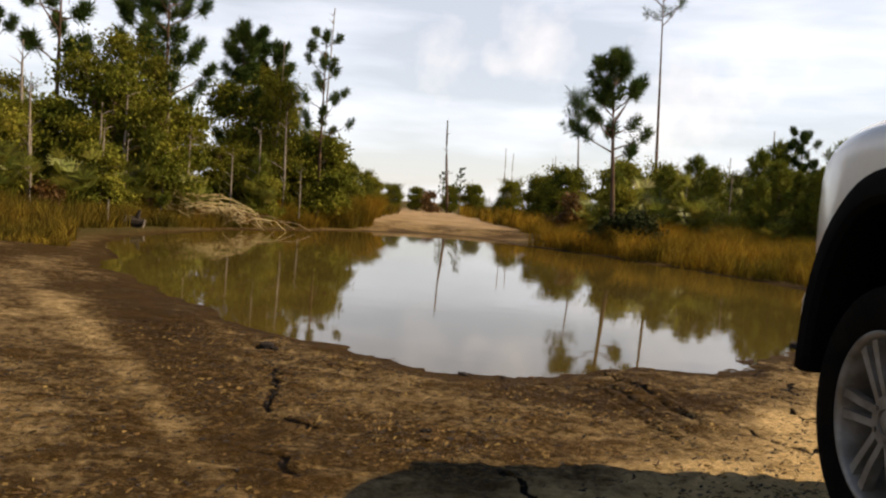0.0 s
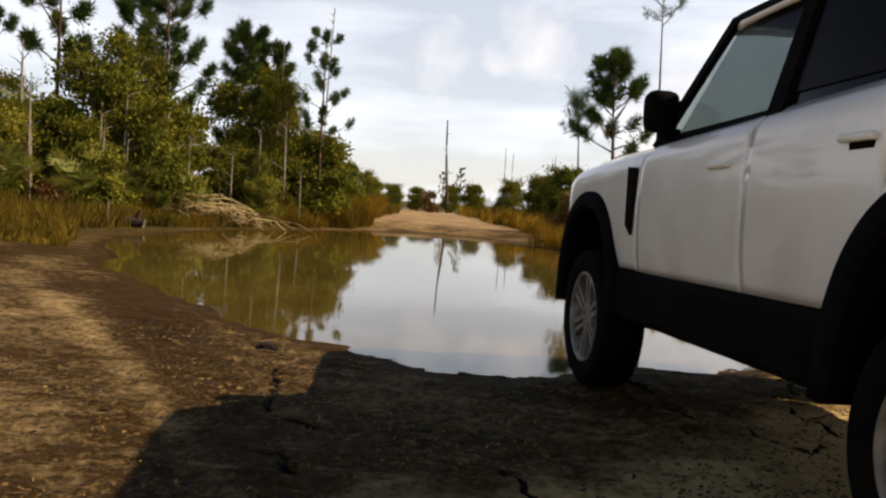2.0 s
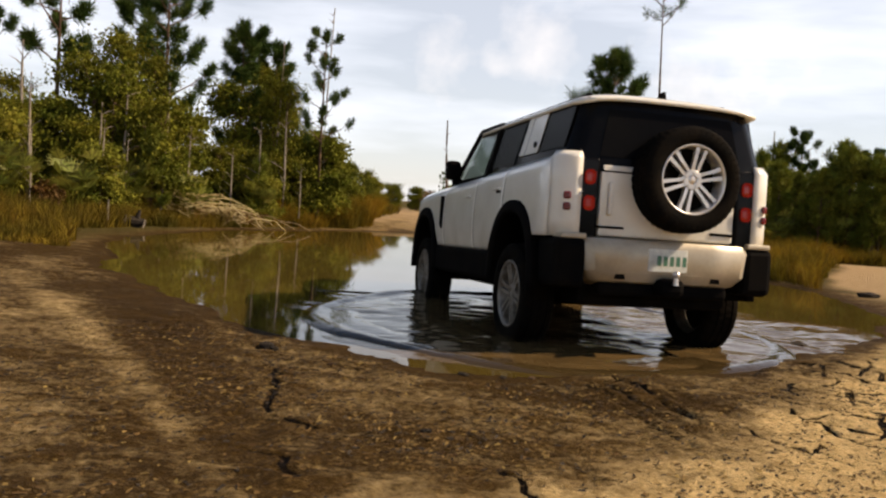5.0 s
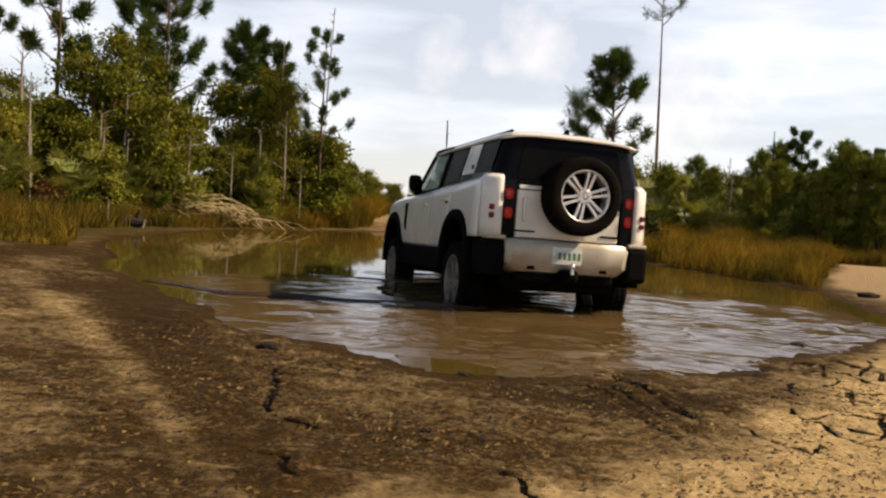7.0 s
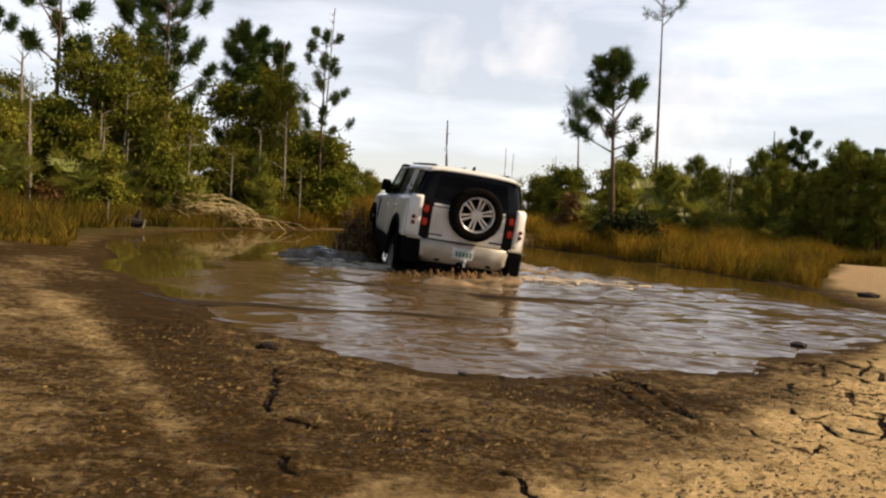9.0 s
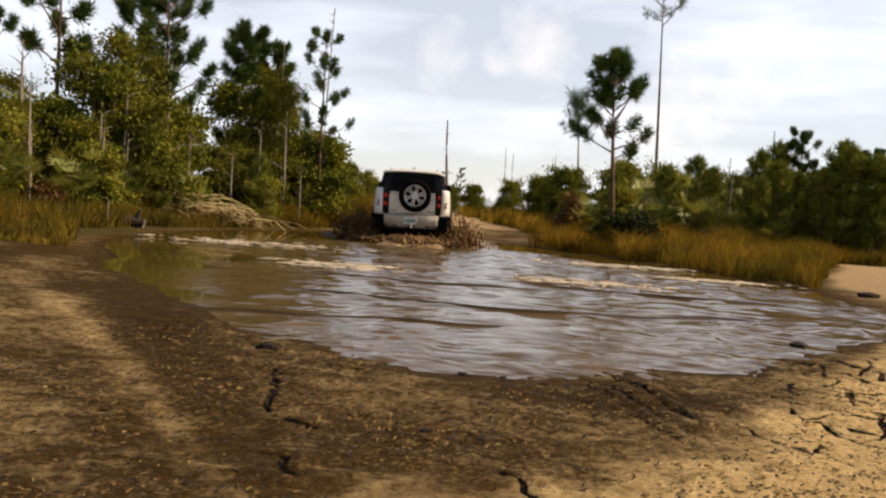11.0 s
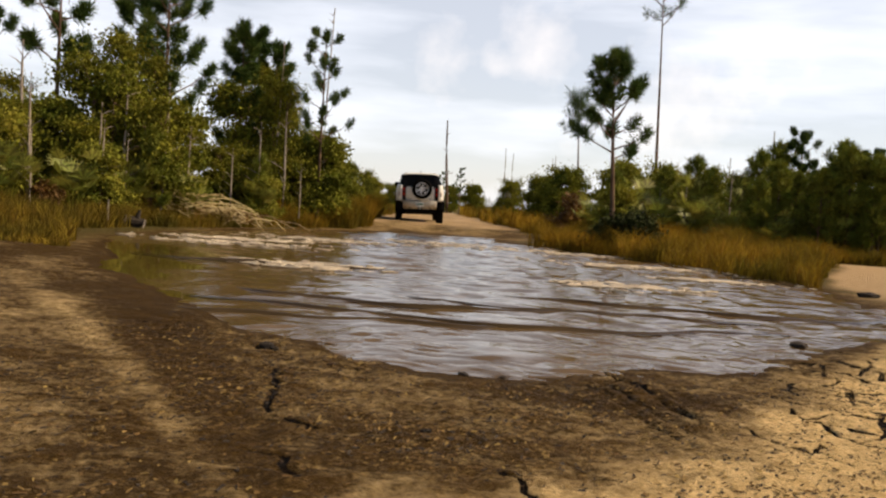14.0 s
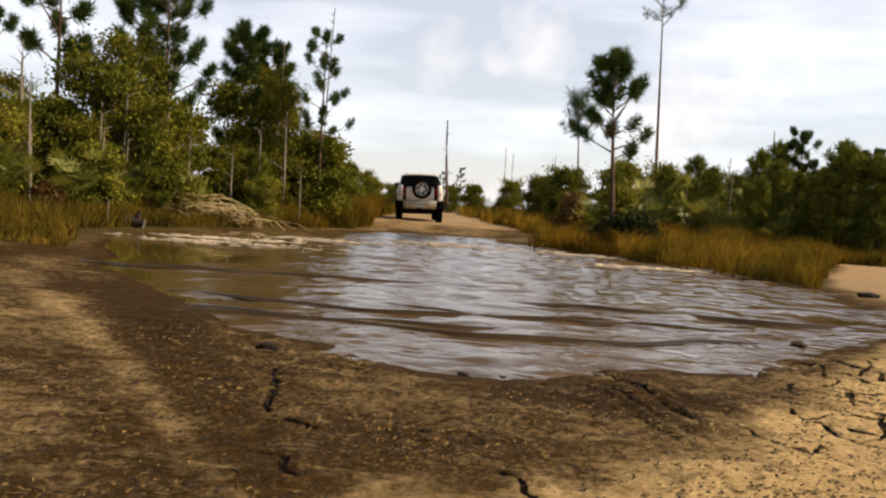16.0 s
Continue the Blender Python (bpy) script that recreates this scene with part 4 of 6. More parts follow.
def pine(name, h, radius, tufts, crown_from, tuft_len, seed, label, bare=False, sides=None, needles=95, mat="needles", wide=0.20):
    """Slender pine: bent trunk, upswept limbs, a brush of needles at each shoot."""
    r = random.Random(seed)
    tree = tagged(new(name), label, "tree")
    bend = [r.uniform(-0.05, 0.05) * h * 0.3 for _ in range(2)]
    path = [(bend[0] * math.sin(t * 2.4), bend[1] * math.sin(t * 1.9), h * t) for t in np.linspace(-0.02, 1, 12)]
    rad = [radius * (1 - 0.82 * t) for t in np.linspace(0, 1, 12)]
    smoothed(part("trunk", tube(path, rad, 9), "bark", tree, "slender dark pine trunk"), 60)
    limbs, cards = [], []
    for i in range(tufts):
        t = crown_from + (1 - crown_from) * (i + r.random() * 0.6) / tufts
        t = min(t, 0.985)
        p = Vector(path[0]).lerp(Vector(path[-1]), t)
        p = Vector((bend[0] * math.sin(t * 2.4), bend[1] * math.sin(t * 1.9), h * t))
        a = i * 2.399 + r.uniform(-0.5, 0.5)
        reach = (0.30 + 0.70 * (1 - t) ** 0.7) * h * wide * r.uniform(0.6, 1.25)
        rise = r.uniform(0.35, 1.05)
        tip = p + Vector((math.cos(a) * reach, math.sin(a) * reach, reach * rise))
        mid = p.lerp(tip, 0.55) - Vector((0, 0, 0.06 * reach))
        limbs.append(tube([p, mid, tip], [radius * 0.30, radius * 0.2, radius * 0.12], 5))
        ax = np.array(((tip - mid).normalized() + Vector((0, 0, 0.7))).normalized())
        cards.append(tuft_tris(tip, ax, needles, tuft_len, 0.022))
        if r.random() < 0.7 and reach > 0.35:
            side = mid + Vector((r.uniform(-0.3, 0.3), r.uniform(-0.3, 0.3), r.uniform(0.0, 0.25)))
            limbs.append(tube([mid, side], [radius * 0.15, radius * 0.08], 4))
            cards.append(tuft_tris(side, ax, needles, tuft_len * 0.9, 0.022))
    cards.append(tuft_tris((path[-1][0], path[-1][1], h), np.array((0, 0, 1.0)), needles * 2, tuft_len * 1.1, 0.022))
    for limb in limbs:
        part("limb", limb, "bark", tree)
    part("crown", quads("crown", np.concatenate(cards), mat), None, tree, "dark green brushes of long needles")
    return tree


def broadleaf(name, h, w, leaf, mat, seed, label, low=0.15, clumps=38, per=120, stems=3):
    """Many-stemmed scrubby tree: limbs to uneven clumps of small leaves with gaps."""
    r = random.Random(seed)
    tree = tagged(new(name), label, "tree" if h > 3 else "shrub")
    trunks, cards = [], []
    tips = []
    for i in range(stems):
        a = 2 * math.pi * i / stems + r.random()
        p = [Vector((math.cos(a) * 0.08 * k, math.sin(a) * 0.08 * k, -0.1 + h * 0.8 * k / 5)) + Vector((r.uniform(-1, 1), r.uniform(-1, 1), 0)) * 0.03 * h * k / 5 for k in range(6)]
        trunks.append(tube(p, [0.022 * h ** 0.8 * (1 - 0.15 * k) for k in range(6)], 6))
        tips += p[2:]
    for i in range(clumps):
        t = low + (1 - low) * r.random() ** 0.85
        env = w * (0.55 + 0.45 * math.sin(min(1, t * 1.15) * math.pi)) * r.uniform(0.25, 1.05)
        a = r.random() * 2 * math.pi
        c = Vector((math.cos(a) * env, math.sin(a) * env, h * t))
        b = min(tips, key=lambda q: (q - c).length + abs(q.z - c.z))
        trunks.append(tube([b, b.lerp(c, 0.5) + Vector((0, 0, -0.05)), c], [0.02, 0.014, 0.006], 4))
        s = r.uniform(0.13, 0.28) * (0.5 + 0.16 * h)
        pts = np.array(c)[None] + rng.normal(size=(per, 3)) * np.array((s, s, s * 0.62))[None]
        cards.append(leaf_quads(pts, leaf))
    part("trunk", joined(trunks), "bark", tree, "several thin brown stems")
    part("crown", quads("crown", np.concatenate(cards), mat), None, tree, "uneven crown of small leaves")
    return tree


def snag(name, h, radius, seed, label, twigs=10, mat="pale_bark"):
    r = random.Random(seed)
    t = tagged(new(name), label, "dead tree")
    path = [(0.02 * h * math.sin(k * 0.7 + seed) * 0.3, 0, h * k / 8 - 0.1) for k in range(9)]
    part("trunk", tube(path, [radius * (1 - 0.08 * k) for k in range(9)], 7), mat, t)
    tw = []
    for i in range(twigs):
        z = h * r.uniform(0.35, 0.98)
        a = r.random() * 6.28
        L = r.uniform(0.15, 0.55) * (1.3 - z / h)
        p = Vector((0, 0, z))
        q = p + Vector((math.cos(a) * L, math.sin(a) * L, L * r.uniform(0.2, 0.9)))
        tw.append(tube([p, p.lerp(q, 0.5) + Vector((0, 0, 0.02)), q], [radius * 0.3, radius * 0.2, radius * 0.1], 4))
    for w in tw:
        part("twig", w, mat, t)
    return t


def stand(ob, x, y, turn=0.0, size=1.0, sink=0.05, lean=0.0):
    """lean: degrees by which the top stands over towards +x."""
    ob.matrix_basis = pose(x, y, ground_z(x, y) - sink, 0, lean, 0) @ pose(0, 0, 0, 0, 0, turn) @ Matrix.Scale(size, 4)
    return ob


def again(ob, x, y, turn, size, sink=0.05):
    return copy_thing(ob, pose(x, y, ground_z(x, y) - sink, 0, 0, turn) @ Matrix.Diagonal((size, size, size, 1)) @ Matrix.Diagonal([1 / s for s in ob.scale] + [1]))


# lone pines by the water and beyond
pine_right = stand(pine("pine_tree", 5.35, 0.085, 22, 0.47, 0.29, 3, "young pine with dark needle brushes beside the puddle", needles=210, wide=0.235), 4.78, 24.0, 40, lean=-3.6)
pine_tall = stand(pine("pine_tree", 12.9, 0.11, 8, 0.83, 0.42, 5, "tall thin pine with a sparse high crown", needles=80), 11.05, 45.0, 10, lean=-2.2)
pine_thin = stand(pine("pine_tree", 6.4, 0.07, 9, 0.72, 0.5, 9, "thin pine with few needle brushes", needles=80), 6.55, 42.0, 0, lean=-3.5)
pine_a = stand(pine("pine_tree", 6.1, 0.09, 10, 0.58, 0.31, 11, "pine with separate dark needle brushes above scrub", needles=330, wide=0.24), -10.2, 22.0, 70)
pine_b = stand(pine("pine_tree", 6.6, 0.09, 20, 0.42, 0.30, 12, "full dark pine rising from the thicket", needles=300, wide=0.23), -8.1, 24.0, 15)
pine_c = stand(pine("pine_tree", 5.9, 0.09, 24, 0.36, 0.30, 13, "dense dark pine rising from the thicket", needles=300), -6.75, 27.0, 200)
pine_d = stand(pine("pine_tree", 5.8, 0.06, 17, 0.40, 0.20, 14, "thin ragged pine with small needle brushes", needles=170, wide=0.17), -3.95, 26.0, 120)
again(pine_a, -11.6, 20.5, 200, 0.8)
again(pine_b, -9.3, 25.5, 130, 0.98)
again(pine_c, -5.9, 28.5, 60, 0.95)
sapling = stand(pine("pine_sapling", 2.7, 0.04, 26, 0.10, 0.24, 17, "bushy young pine with bright green needles", needles=150, mat="needles_light"), 10.2, 26.2, 0)
for x, y, s in ((11.2, 25.5, 0.95), (12.7, 25.2, 1.12), (13.7, 25.6, 1.2), (9.4, 25.6, 0.8), (10.9, 26.6, 0.92), (12.0, 26.2, 1.08), (12.1, 25.6, 1.2), (12.9, 25.2, 1.1), (8.6, 27.5, 0.9), (7.4, 29.0, 0.9), (10.4, 28.6, 1.15), (13.6, 29.4, 1.35), (9.2, 31.5, 1.1), (6.2, 31.5, 0.85), (11.6, 30.0, 1.3), (14.6, 27.2, 1.3), (-10.4, 17.6, 0.8), (-7.3, 21.0, 0.8), (-5.4, 24.4, 0.7)):
    again(sapling, x, y, x * 90, s)
again(pine_b, 12.4, 30.0, 60, 0.62)
again(pine_c, 14.3, 28.5, 10, 0.6)
again(pine_d, 0.9, 58.0, 0, 0.55)
again(pine_d, -0.3, 61.0, 90, 0.5)

# thicket
broad_a = stand(broadleaf("scrub_tree", 5.4, 0.95, 0.058, "leaf", 21, "tall olive-green scrub tree with many stems", clumps=40, per=210), -8.7, 22.6, 0, 0.86)
broad_b = stand(broadleaf("scrub_tree", 4.0, 1.05, 0.056, "leaf_dark", 22, "dark green scrub tree in the thicket", clumps=46, per=210), -9.3, 22.0, 0)
broad_c = stand(broadleaf("scrub_tree", 3.0, 1.2, 0.056, "leaf", 23, "olive bush at the thicket's edge", low=0.08, clumps=44, per=210), -7.6, 21.5, 0)
broad_d = stand(broadleaf("bush", 2.5, 1.0, 0.055, "leaf_dark", 24, "dense dark rounded bush", low=0.05, clumps=64, per=260), -4.25, 28.6, 0, 1.04)
broad_e = stand(broadleaf("bush", 2.2, 0.9, 0.062, "leaf_bright", 25, "yellow-green bush catching the sun", low=0.05, clumps=38, per=230), -9.9, 18.2, 0)
broad_f = stand(broadleaf("bush", 1.6, 0.75, 0.08, "leaf_brown", 26, "dry russet bush among the green", low=0.05, clumps=22, per=130), -8.75, 18.6, 0, 0.5)
plant = random.Random(31)
for kind, x, y, s in ((broad_a, -6.2, 28, 0.9), (broad_a, -5.2, 26.3, 0.78), (broad_a, -8.3, 23.4, 0.78), (broad_b, -8.7, 21.6, 0.92), (broad_b, -11.0, 19.6, 0.62), (broad_a, -9.6, 18.9, 0.46),
                      (broad_b, -6.8, 26.6, 1.0), (broad_b, -5.7, 27.2, 1.0), (broad_a, -11.2, 21.6, 0.62), (broad_c, -6.6, 24.6, 0.7), (broad_c, -5.7, 25.4, 0.7), (broad_c, -4.7, 25.8, 0.7),
                      (broad_c, -9.0, 20.6, 0.75), (broad_c, -10.6, 18.8, 0.7), (broad_e, -8.0, 19.6, 0.75), (broad_e, -5.1, 23.8, 0.6), (broad_f, -6.6, 25.6, 0.35), (broad_d, -4.0, 26.6, 1.05),
                      (broad_d, -7.6, 23.6, 1.15), (broad_d, -8.9, 23.2, 1.2), (broad_e, -11.3, 17.2, 0.8), (broad_c, -12.0, 18.6, 0.95), (broad_d, -10.1, 21.4, 1.1), (broad_b, -4.4, 28.5, 0.72), (broad_d, -5.6, 29.5, 1.1),
                      (broad_b, -12.8, 23.5, 0.75), (broad_b, -14.5, 21.0, 0.75), (broad_b, -7.6, 30.0, 0.7), (broad_b, -9.5, 28.0, 0.75)):
    again(kind, x, y, plant.uniform(0, 360), s)
# low scrub along the far road and the wood on the other bank
for kind, x, y, s in ((broad_c, 3.7, 50, 0.72), (broad_d, 5.1, 46, 1.0), (broad_d, 5.6, 40, 1.10), (broad_b, 6.4, 41, 0.62), (broad_e, 7.3, 36, 1.45), (broad_a, 7.6, 37, 0.66), (broad_c, 9.3, 36.5, 1.1), (broad_f, 9.0, 36, 1.8),
                      (broad_a, 11.8, 38, 0.74), (broad_b, 10.8, 39, 0.86), (broad_b, 12.8, 36.5, 0.76), (broad_c, 13.4, 31, 1.05), (broad_b, 13.8, 28.5, 0.84), (broad_b, 15.2, 28, 0.92), 
                      (broad_e, 11.0, 27.5, 0.95), (broad_c, 8.4, 30.5, 0.8), (broad_e, 6.8, 29.5, 0.75),
                      (broad_c, 10.6, 31, 0.9), (broad_b, 11.8, 32.5, 0.7), (broad_d, 9.8, 33, 1.1), (broad_e, 5.3, 26.4, 0.78), (broad_d, 8.0, 33.5, 0.95), (broad_c, 16.5, 30, 1.2), (broad_b, 17.0, 27, 1.0),
                      (broad_c, 14.2, 33.5, 1.1), (broad_b, 18.5, 31, 1.1), (broad_d, 6.4, 33.5, 0.75), (broad_f, 4.8, 33, 0.9), (broad_d, 2.0, 63, 0.9), (broad_d, -3.6, 56, 0.7), (broad_c, -4.6, 48, 0.75), (broad_e, -3.5, 40, 0.75),
                      (broad_d, -2.4, 68, 0.75), (broad_d, 0.4, 72, 0.9), (broad_c, -4.9, 36, 0.8), (broad_d, -4.0, 33, 0.8), (broad_f, -1.2, 60, 0.9), (broad_c, 4.5, 60, 0.9), (broad_d, 7.5, 56, 1.2), (broad_b, 10.5, 52, 0.8)):
    again(kind, x, y, plant.uniform(0, 360), s * (plant.uniform(0.68, 0.98) if x > 6 else 1.0))


def palmetto(seed, label):
    """A clump of stiff fans on upright stalks."""
    r = random.Random(seed)
    p = tagged(new("palmetto"), label, "shrub")
    stalks, blades = [], []
    for i in range(17):
        a = i * 2.399
        out, up = r.uniform(0.15, 0.6), r.uniform(0.6, 1.5)
        tip = Vector((math.cos(a) * out, math.sin(a) * out, up))
        stalks.append(tube([(0, 0, -0.05), tip * 0.55 + Vector((0, 0, 0.12)), tip], [0.014, 0.010, 0.007], 4))
        d = (tip - Vector((0, 0, 0.2))).normalized()
        side = d.cross(Vector((0, 0, 1))).normalized()
        for k in range(13):
            b = radians(-75 + 150 * k / 12)
            e = (d * math.cos(b) + side * math.sin(b)).normalized()
            L = r.uniform(0.36, 0.5)
            w = d.cross(side).cross(e).normalized() * 0.022
            end = tip + e * L - Vector((0, 0, 0.06))
            blades.append([tip - w * 0.3, tip + e * L * 0.5 + w, end, tip + e * L * 0.5 - w])
    for stalk in stalks:
        part("stalk", stalk, "leaf", p)
    part("crown", quads("crown", np.array([[tuple(v) for v in q] for q in blades]), "frond"), None, p, "yellow-green fans")
    return p


fan = stand(palmetto(61, "yellow-green palmetto clump among the scrub"), 9.1, 27.0, 0)
for x, y, s in ((9.8, 25.4, 0.9), (11.9, 25.7, 1.0), (13.2, 26.4, 1.1), (14.4, 26.2, 1.2), (8.5, 26.0, 0.8), (10.6, 27.6, 1.0), (11.6, 27.2, 1.15), (13.2, 28.0, 1.2), (7.9, 26.6, 1.1), (6.9, 27.4, 1.0), (12.3, 28.6, 1.4), (9.8, 28.3, 1.2), (13.8, 29.0, 1.3), (6.2, 28.6, 1.1), (5.6, 27.0, 0.9), (8.4, 28.4, 1.5), (7.3, 30.0, 1.4), (10.2, 29.0, 1.6),
                (14.6, 29.2, 1.4), (5.2, 30.0, 1.0), (11.9, 28.6, 1.7), (-9.2, 17.6, 1.0), (-8.3, 18.9, 1.0), (-7.6, 20.2, 0.9), (-10.6, 16.9, 1.1), (-6.6, 22.0, 0.8), (-5.2, 23.6, 0.8), (-9.9, 18.0, 1.2), (-11.6, 17.0, 1.1)):
    again(fan, x, y, x * 77, s)
bank_bush = stand(broadleaf("bush", 0.95, 0.62, 0.05, "shrub", 27, "dark low bush at the foot of the pine", low=0.03, clumps=46, per=200), 5.0, 22.2, 0)
again(bank_bush, 4.5, 22.6, 120, 0.9)

# dead poles and stems
stand(snag("dead_pine_pole", 6.7, 0.12, 1, "bare upright dead pine trunk", 4, "bark"), 0.05, 60.0, lean=-3.2)
stand(snag("dead_tree", 6.9, 0.035, 2, "thin bare grey tree with fine twigs", 16), -3.9, 26.6)
stand(snag("dead_tree", 5.6, 0.04, 3, "thin pale bare stem in the thicket", 8), -5.3, 26.2)
pole = stand(snag("dead_tree", 5.8, 0.07, 4, "thin pale dead trunk far off", 2), 4.6, 70.0)
for x, y, s in ((5.4, 72, 0.95), (8.5, 70, 0.9), (9.1, 73, 0.97), (18.9, 50, 1.12), (13.4, 35.0, 0.62), (12.2, 34.2, 0.58), (11.2, 34.0, 0.60), (12.9, 33.2, 0.56), (10.6, 33.5, 0.55), (11.6, 33.0, 0.5), (12.4, 32.4, 0.5), (9.4, 35.0, 0.55)):
    again(pole, x, y, x * 40, s)
thin = stand(snag("dead_tree", 2.2, 0.03, 6, "thin pale stem at the thicket's edge", 6), -8.8, 17.9)
for x, y, s in ((-9.7, 17.0, 0.8), (-7.9, 19.4, 1.1), (-7.1, 21.2, 0.9), (-10.6, 16.8, 1.0), (-6.0, 23.6, 1.0), (-4.3, 24.9, 0.9), (-8.3, 20.2, 1.3), (-9.2, 18.6, 1.5), (-8.1, 21.2, 1.6), (-7.4, 22.2, 1.7), (-6.9, 22.6, 1.2), (-10.1, 18.2, 1.6), (-5.4, 24.3, 1.4), (-4.8, 24.9, 1.6), (-11.2, 17.8, 1.5), (-9.9, 19.6, 1.9), (-7.8, 20.6, 1.0), (9.0, 27.0, 1.2), (10.3, 27.4, 1.3), (11.4, 27.0, 1.25), (8.0, 28.5, 1.1), (12.2, 27.8, 1.4), (7.0, 28.0, 0.9)):
    again(thin, x, y, x * 70, s)


def brush_heap():
    """A heap of pale fallen fronds and sticks."""
    r = random.Random(41)
    heap = tagged(new("brush_heap"), "heap of pale dead fronds and branches on the bank", "brush pile")
    st = []
    for i in range(190):
        a = r.uniform(-0.75, 0.75) + (math.pi if r.random() < 0.5 else 0)
        L = r.uniform(0.5, 1.6)
        c = Vector((r.gauss(0, 0.8), r.gauss(0, 0.35), 0.04 + 0.55 * r.random() ** 1.5))
        c.z *= max(0.1, 1 - (c.x / 1.9) ** 2)
        d = Vector((math.cos(a), math.sin(a) * 0.7, r.uniform(-0.12, 0.25))) * L * 0.5
        st.append(tube([c - d, c - d * 0.3 + Vector((0, r.uniform(-0.1, 0.1), 0.12 * L)), c + d * 0.5 + Vector((0, r.uniform(-0.1, 0.1), 0.10 * L)), c + d - Vector((0, 0, 0.12 * L))], [0.007, 0.009, 0.007, 0.003], 4))
    tagged(part("frond_tangle", joined(st), "straw", heap), kind="stuff")
    pts = np.column_stack([rng.normal(0, 0.85, 500), rng.normal(0, 0.4, 500), rng.uniform(0.0, 0.3, 500)])
    tagged(part("litter", quads("litter", leaf_quads(pts, 0.05, 4.0, 0.0), "leaf_brown"), None, heap), kind="stuff")
    return heap


stand(brush_heap(), -6.95, 22.2, 4, 1.12, 0.0)


def stump():
    s = tagged(new("charred_stump"), "charred fallen stump with pale broken ends on the bank", "stump")
    part("log", tube([(-0.45, 0.05, 0.10), (-0.1, 0, 0.2), (0.35, 0, 0.14)], [0.12, 0.16, 0.10], 9), "charred", s)
    part("upright", tube([(0.1, 0.02, -0.05), (0.14, 0.0, 0.3), (0.2, 0, 0.50)], [0.11, 0.08, 0.03], 8), "charred", s)
    part("broken_end", tube([(-0.2, -0.14, 0.02), (-0.16, -0.15, 0.22), (-0.12, -0.15, 0.36)], [0.04, 0.035, 0.012], 6), "pale_bark", s)
    part("broken_end", tube([(0.30, -0.12, 0.02), (0.36, -0.13, 0.25)], [0.03, 0.015], 6), "pale_bark", s)
    part("root", tube([(-0.5, 0.1, 0.0), (-0.7, 0.0, 0.15), (-0.85, -0.05, 0.02)], [0.05, 0.04, 0.02], 6), "charred", s)
    return s


stand(stump(), -6.75, 18.3, 10, 0.8, 0.02)
stand(snag("stake", 0.72, 0.035, 8, "short pale stake standing on the bank", 0), -7.0, 17.6)


def grass_mesh(n, xr, yr, keep, hmin, hmax, width):
    x, y = rng.uniform(*xr, n), rng.uniform(*yr, n)
    d = shore_dist(x, y)
    ok = keep(x, y, d)
    x, y = x[ok], y[ok]
    z = height(x, y, False)[0]
    k = len(x)
    tall = np.clip(0.66 + 0.30 * vnoise(x * 0.5, y * 0.5, 51) + 0.42 * vnoise(x * 1.9, y * 1.9, 52), 0.22, 2) * rng.uniform(hmin, hmax, k)
    a = rng.uniform(0, 6.283, k)
    lean = rng.uniform(0.08, 0.95, k) * tall
    w = np.stack([np.cos(a), np.sin(a), 0 * a], 1) * (width * rng.uniform(0.6, 1.3, k))[:, None]
    b = a + rng.uniform(-1.5, 1.5, k)
    root = np.stack([x, y, z - 0.02], 1)
    mid = root + np.stack([np.cos(b) * lean * 0.35, np.sin(b) * lean * 0.35, tall * 0.6], 1)
    tip = root + np.stack([np.cos(b) * lean, np.sin(b) * lean, tall], 1)
    return np.stack([root - w * 0.5, root + w * 0.5, mid + w * 0.4, tip, mid - w * 0.4], 1)


def on_right(x, y, d):
    edge = 0.25 + 0.35 * vnoise(x * 1.1, y * 1.1, 61)
    sandy = (x / np.maximum(y, 1) > 0.455 + 0.02 * vnoise(x, y, 62)) & (y < 23.6)
    road = road_edge(x, y) < 0.35 + 0.5 * vnoise(x, y * 0.7, 63)
    return (d > edge) & ~sandy & ~(road & (y > 24)) & (x > 0.8) & (y > 12.5)


def on_left(x, y, d):
    edge = 0.75 + 0.45 * vnoise(x * 0.9, y * 0.9, 64) - 0.25 * smoothstep(18, 24, y)
    road = road_edge(x, y) < 0.25 + 0.5 * vnoise(x, y * 0.7, 65)
    return (d > edge) & ~(road & (y > 24)) & (y > 12.2 - 0.5 * (x + 6.5) + 0.5 * vnoise(x, y, 66)) & (x < 0)


tagged(new("grass", quads("grass", np.concatenate([
    grass_mesh(190000, (1, 16), (12.5, 36), on_right, 0.25, 0.80, 0.015),
    grass_mesh(30000, (1, 18), (30, 62), on_right, 0.45, 0.95, 0.04),
    grass_mesh(60000, (6.0, 18.0), (23.4, 29), on_right, 0.45, 0.95, 0.018),
    grass_mesh(60000, (-7.5, -2.0), (23.6, 38), on_left, 0.45, 1.0, 0.016)]), "grass", 5)), "golden olive marsh grass on the bank", "grass", kind="stuff")
tagged(new("grass", quads("grass", np.concatenate([
    grass_mesh(170000, (-14, -2), (12, 30), on_left, 0.25, 0.75, 0.014),
    grass_mesh(22000, (-9, 0), (28, 62), on_left, 0.35, 0.75, 0.04)]), "grass_dark", 5)), "olive-brown grass under the thicket", "grass", kind="stuff")


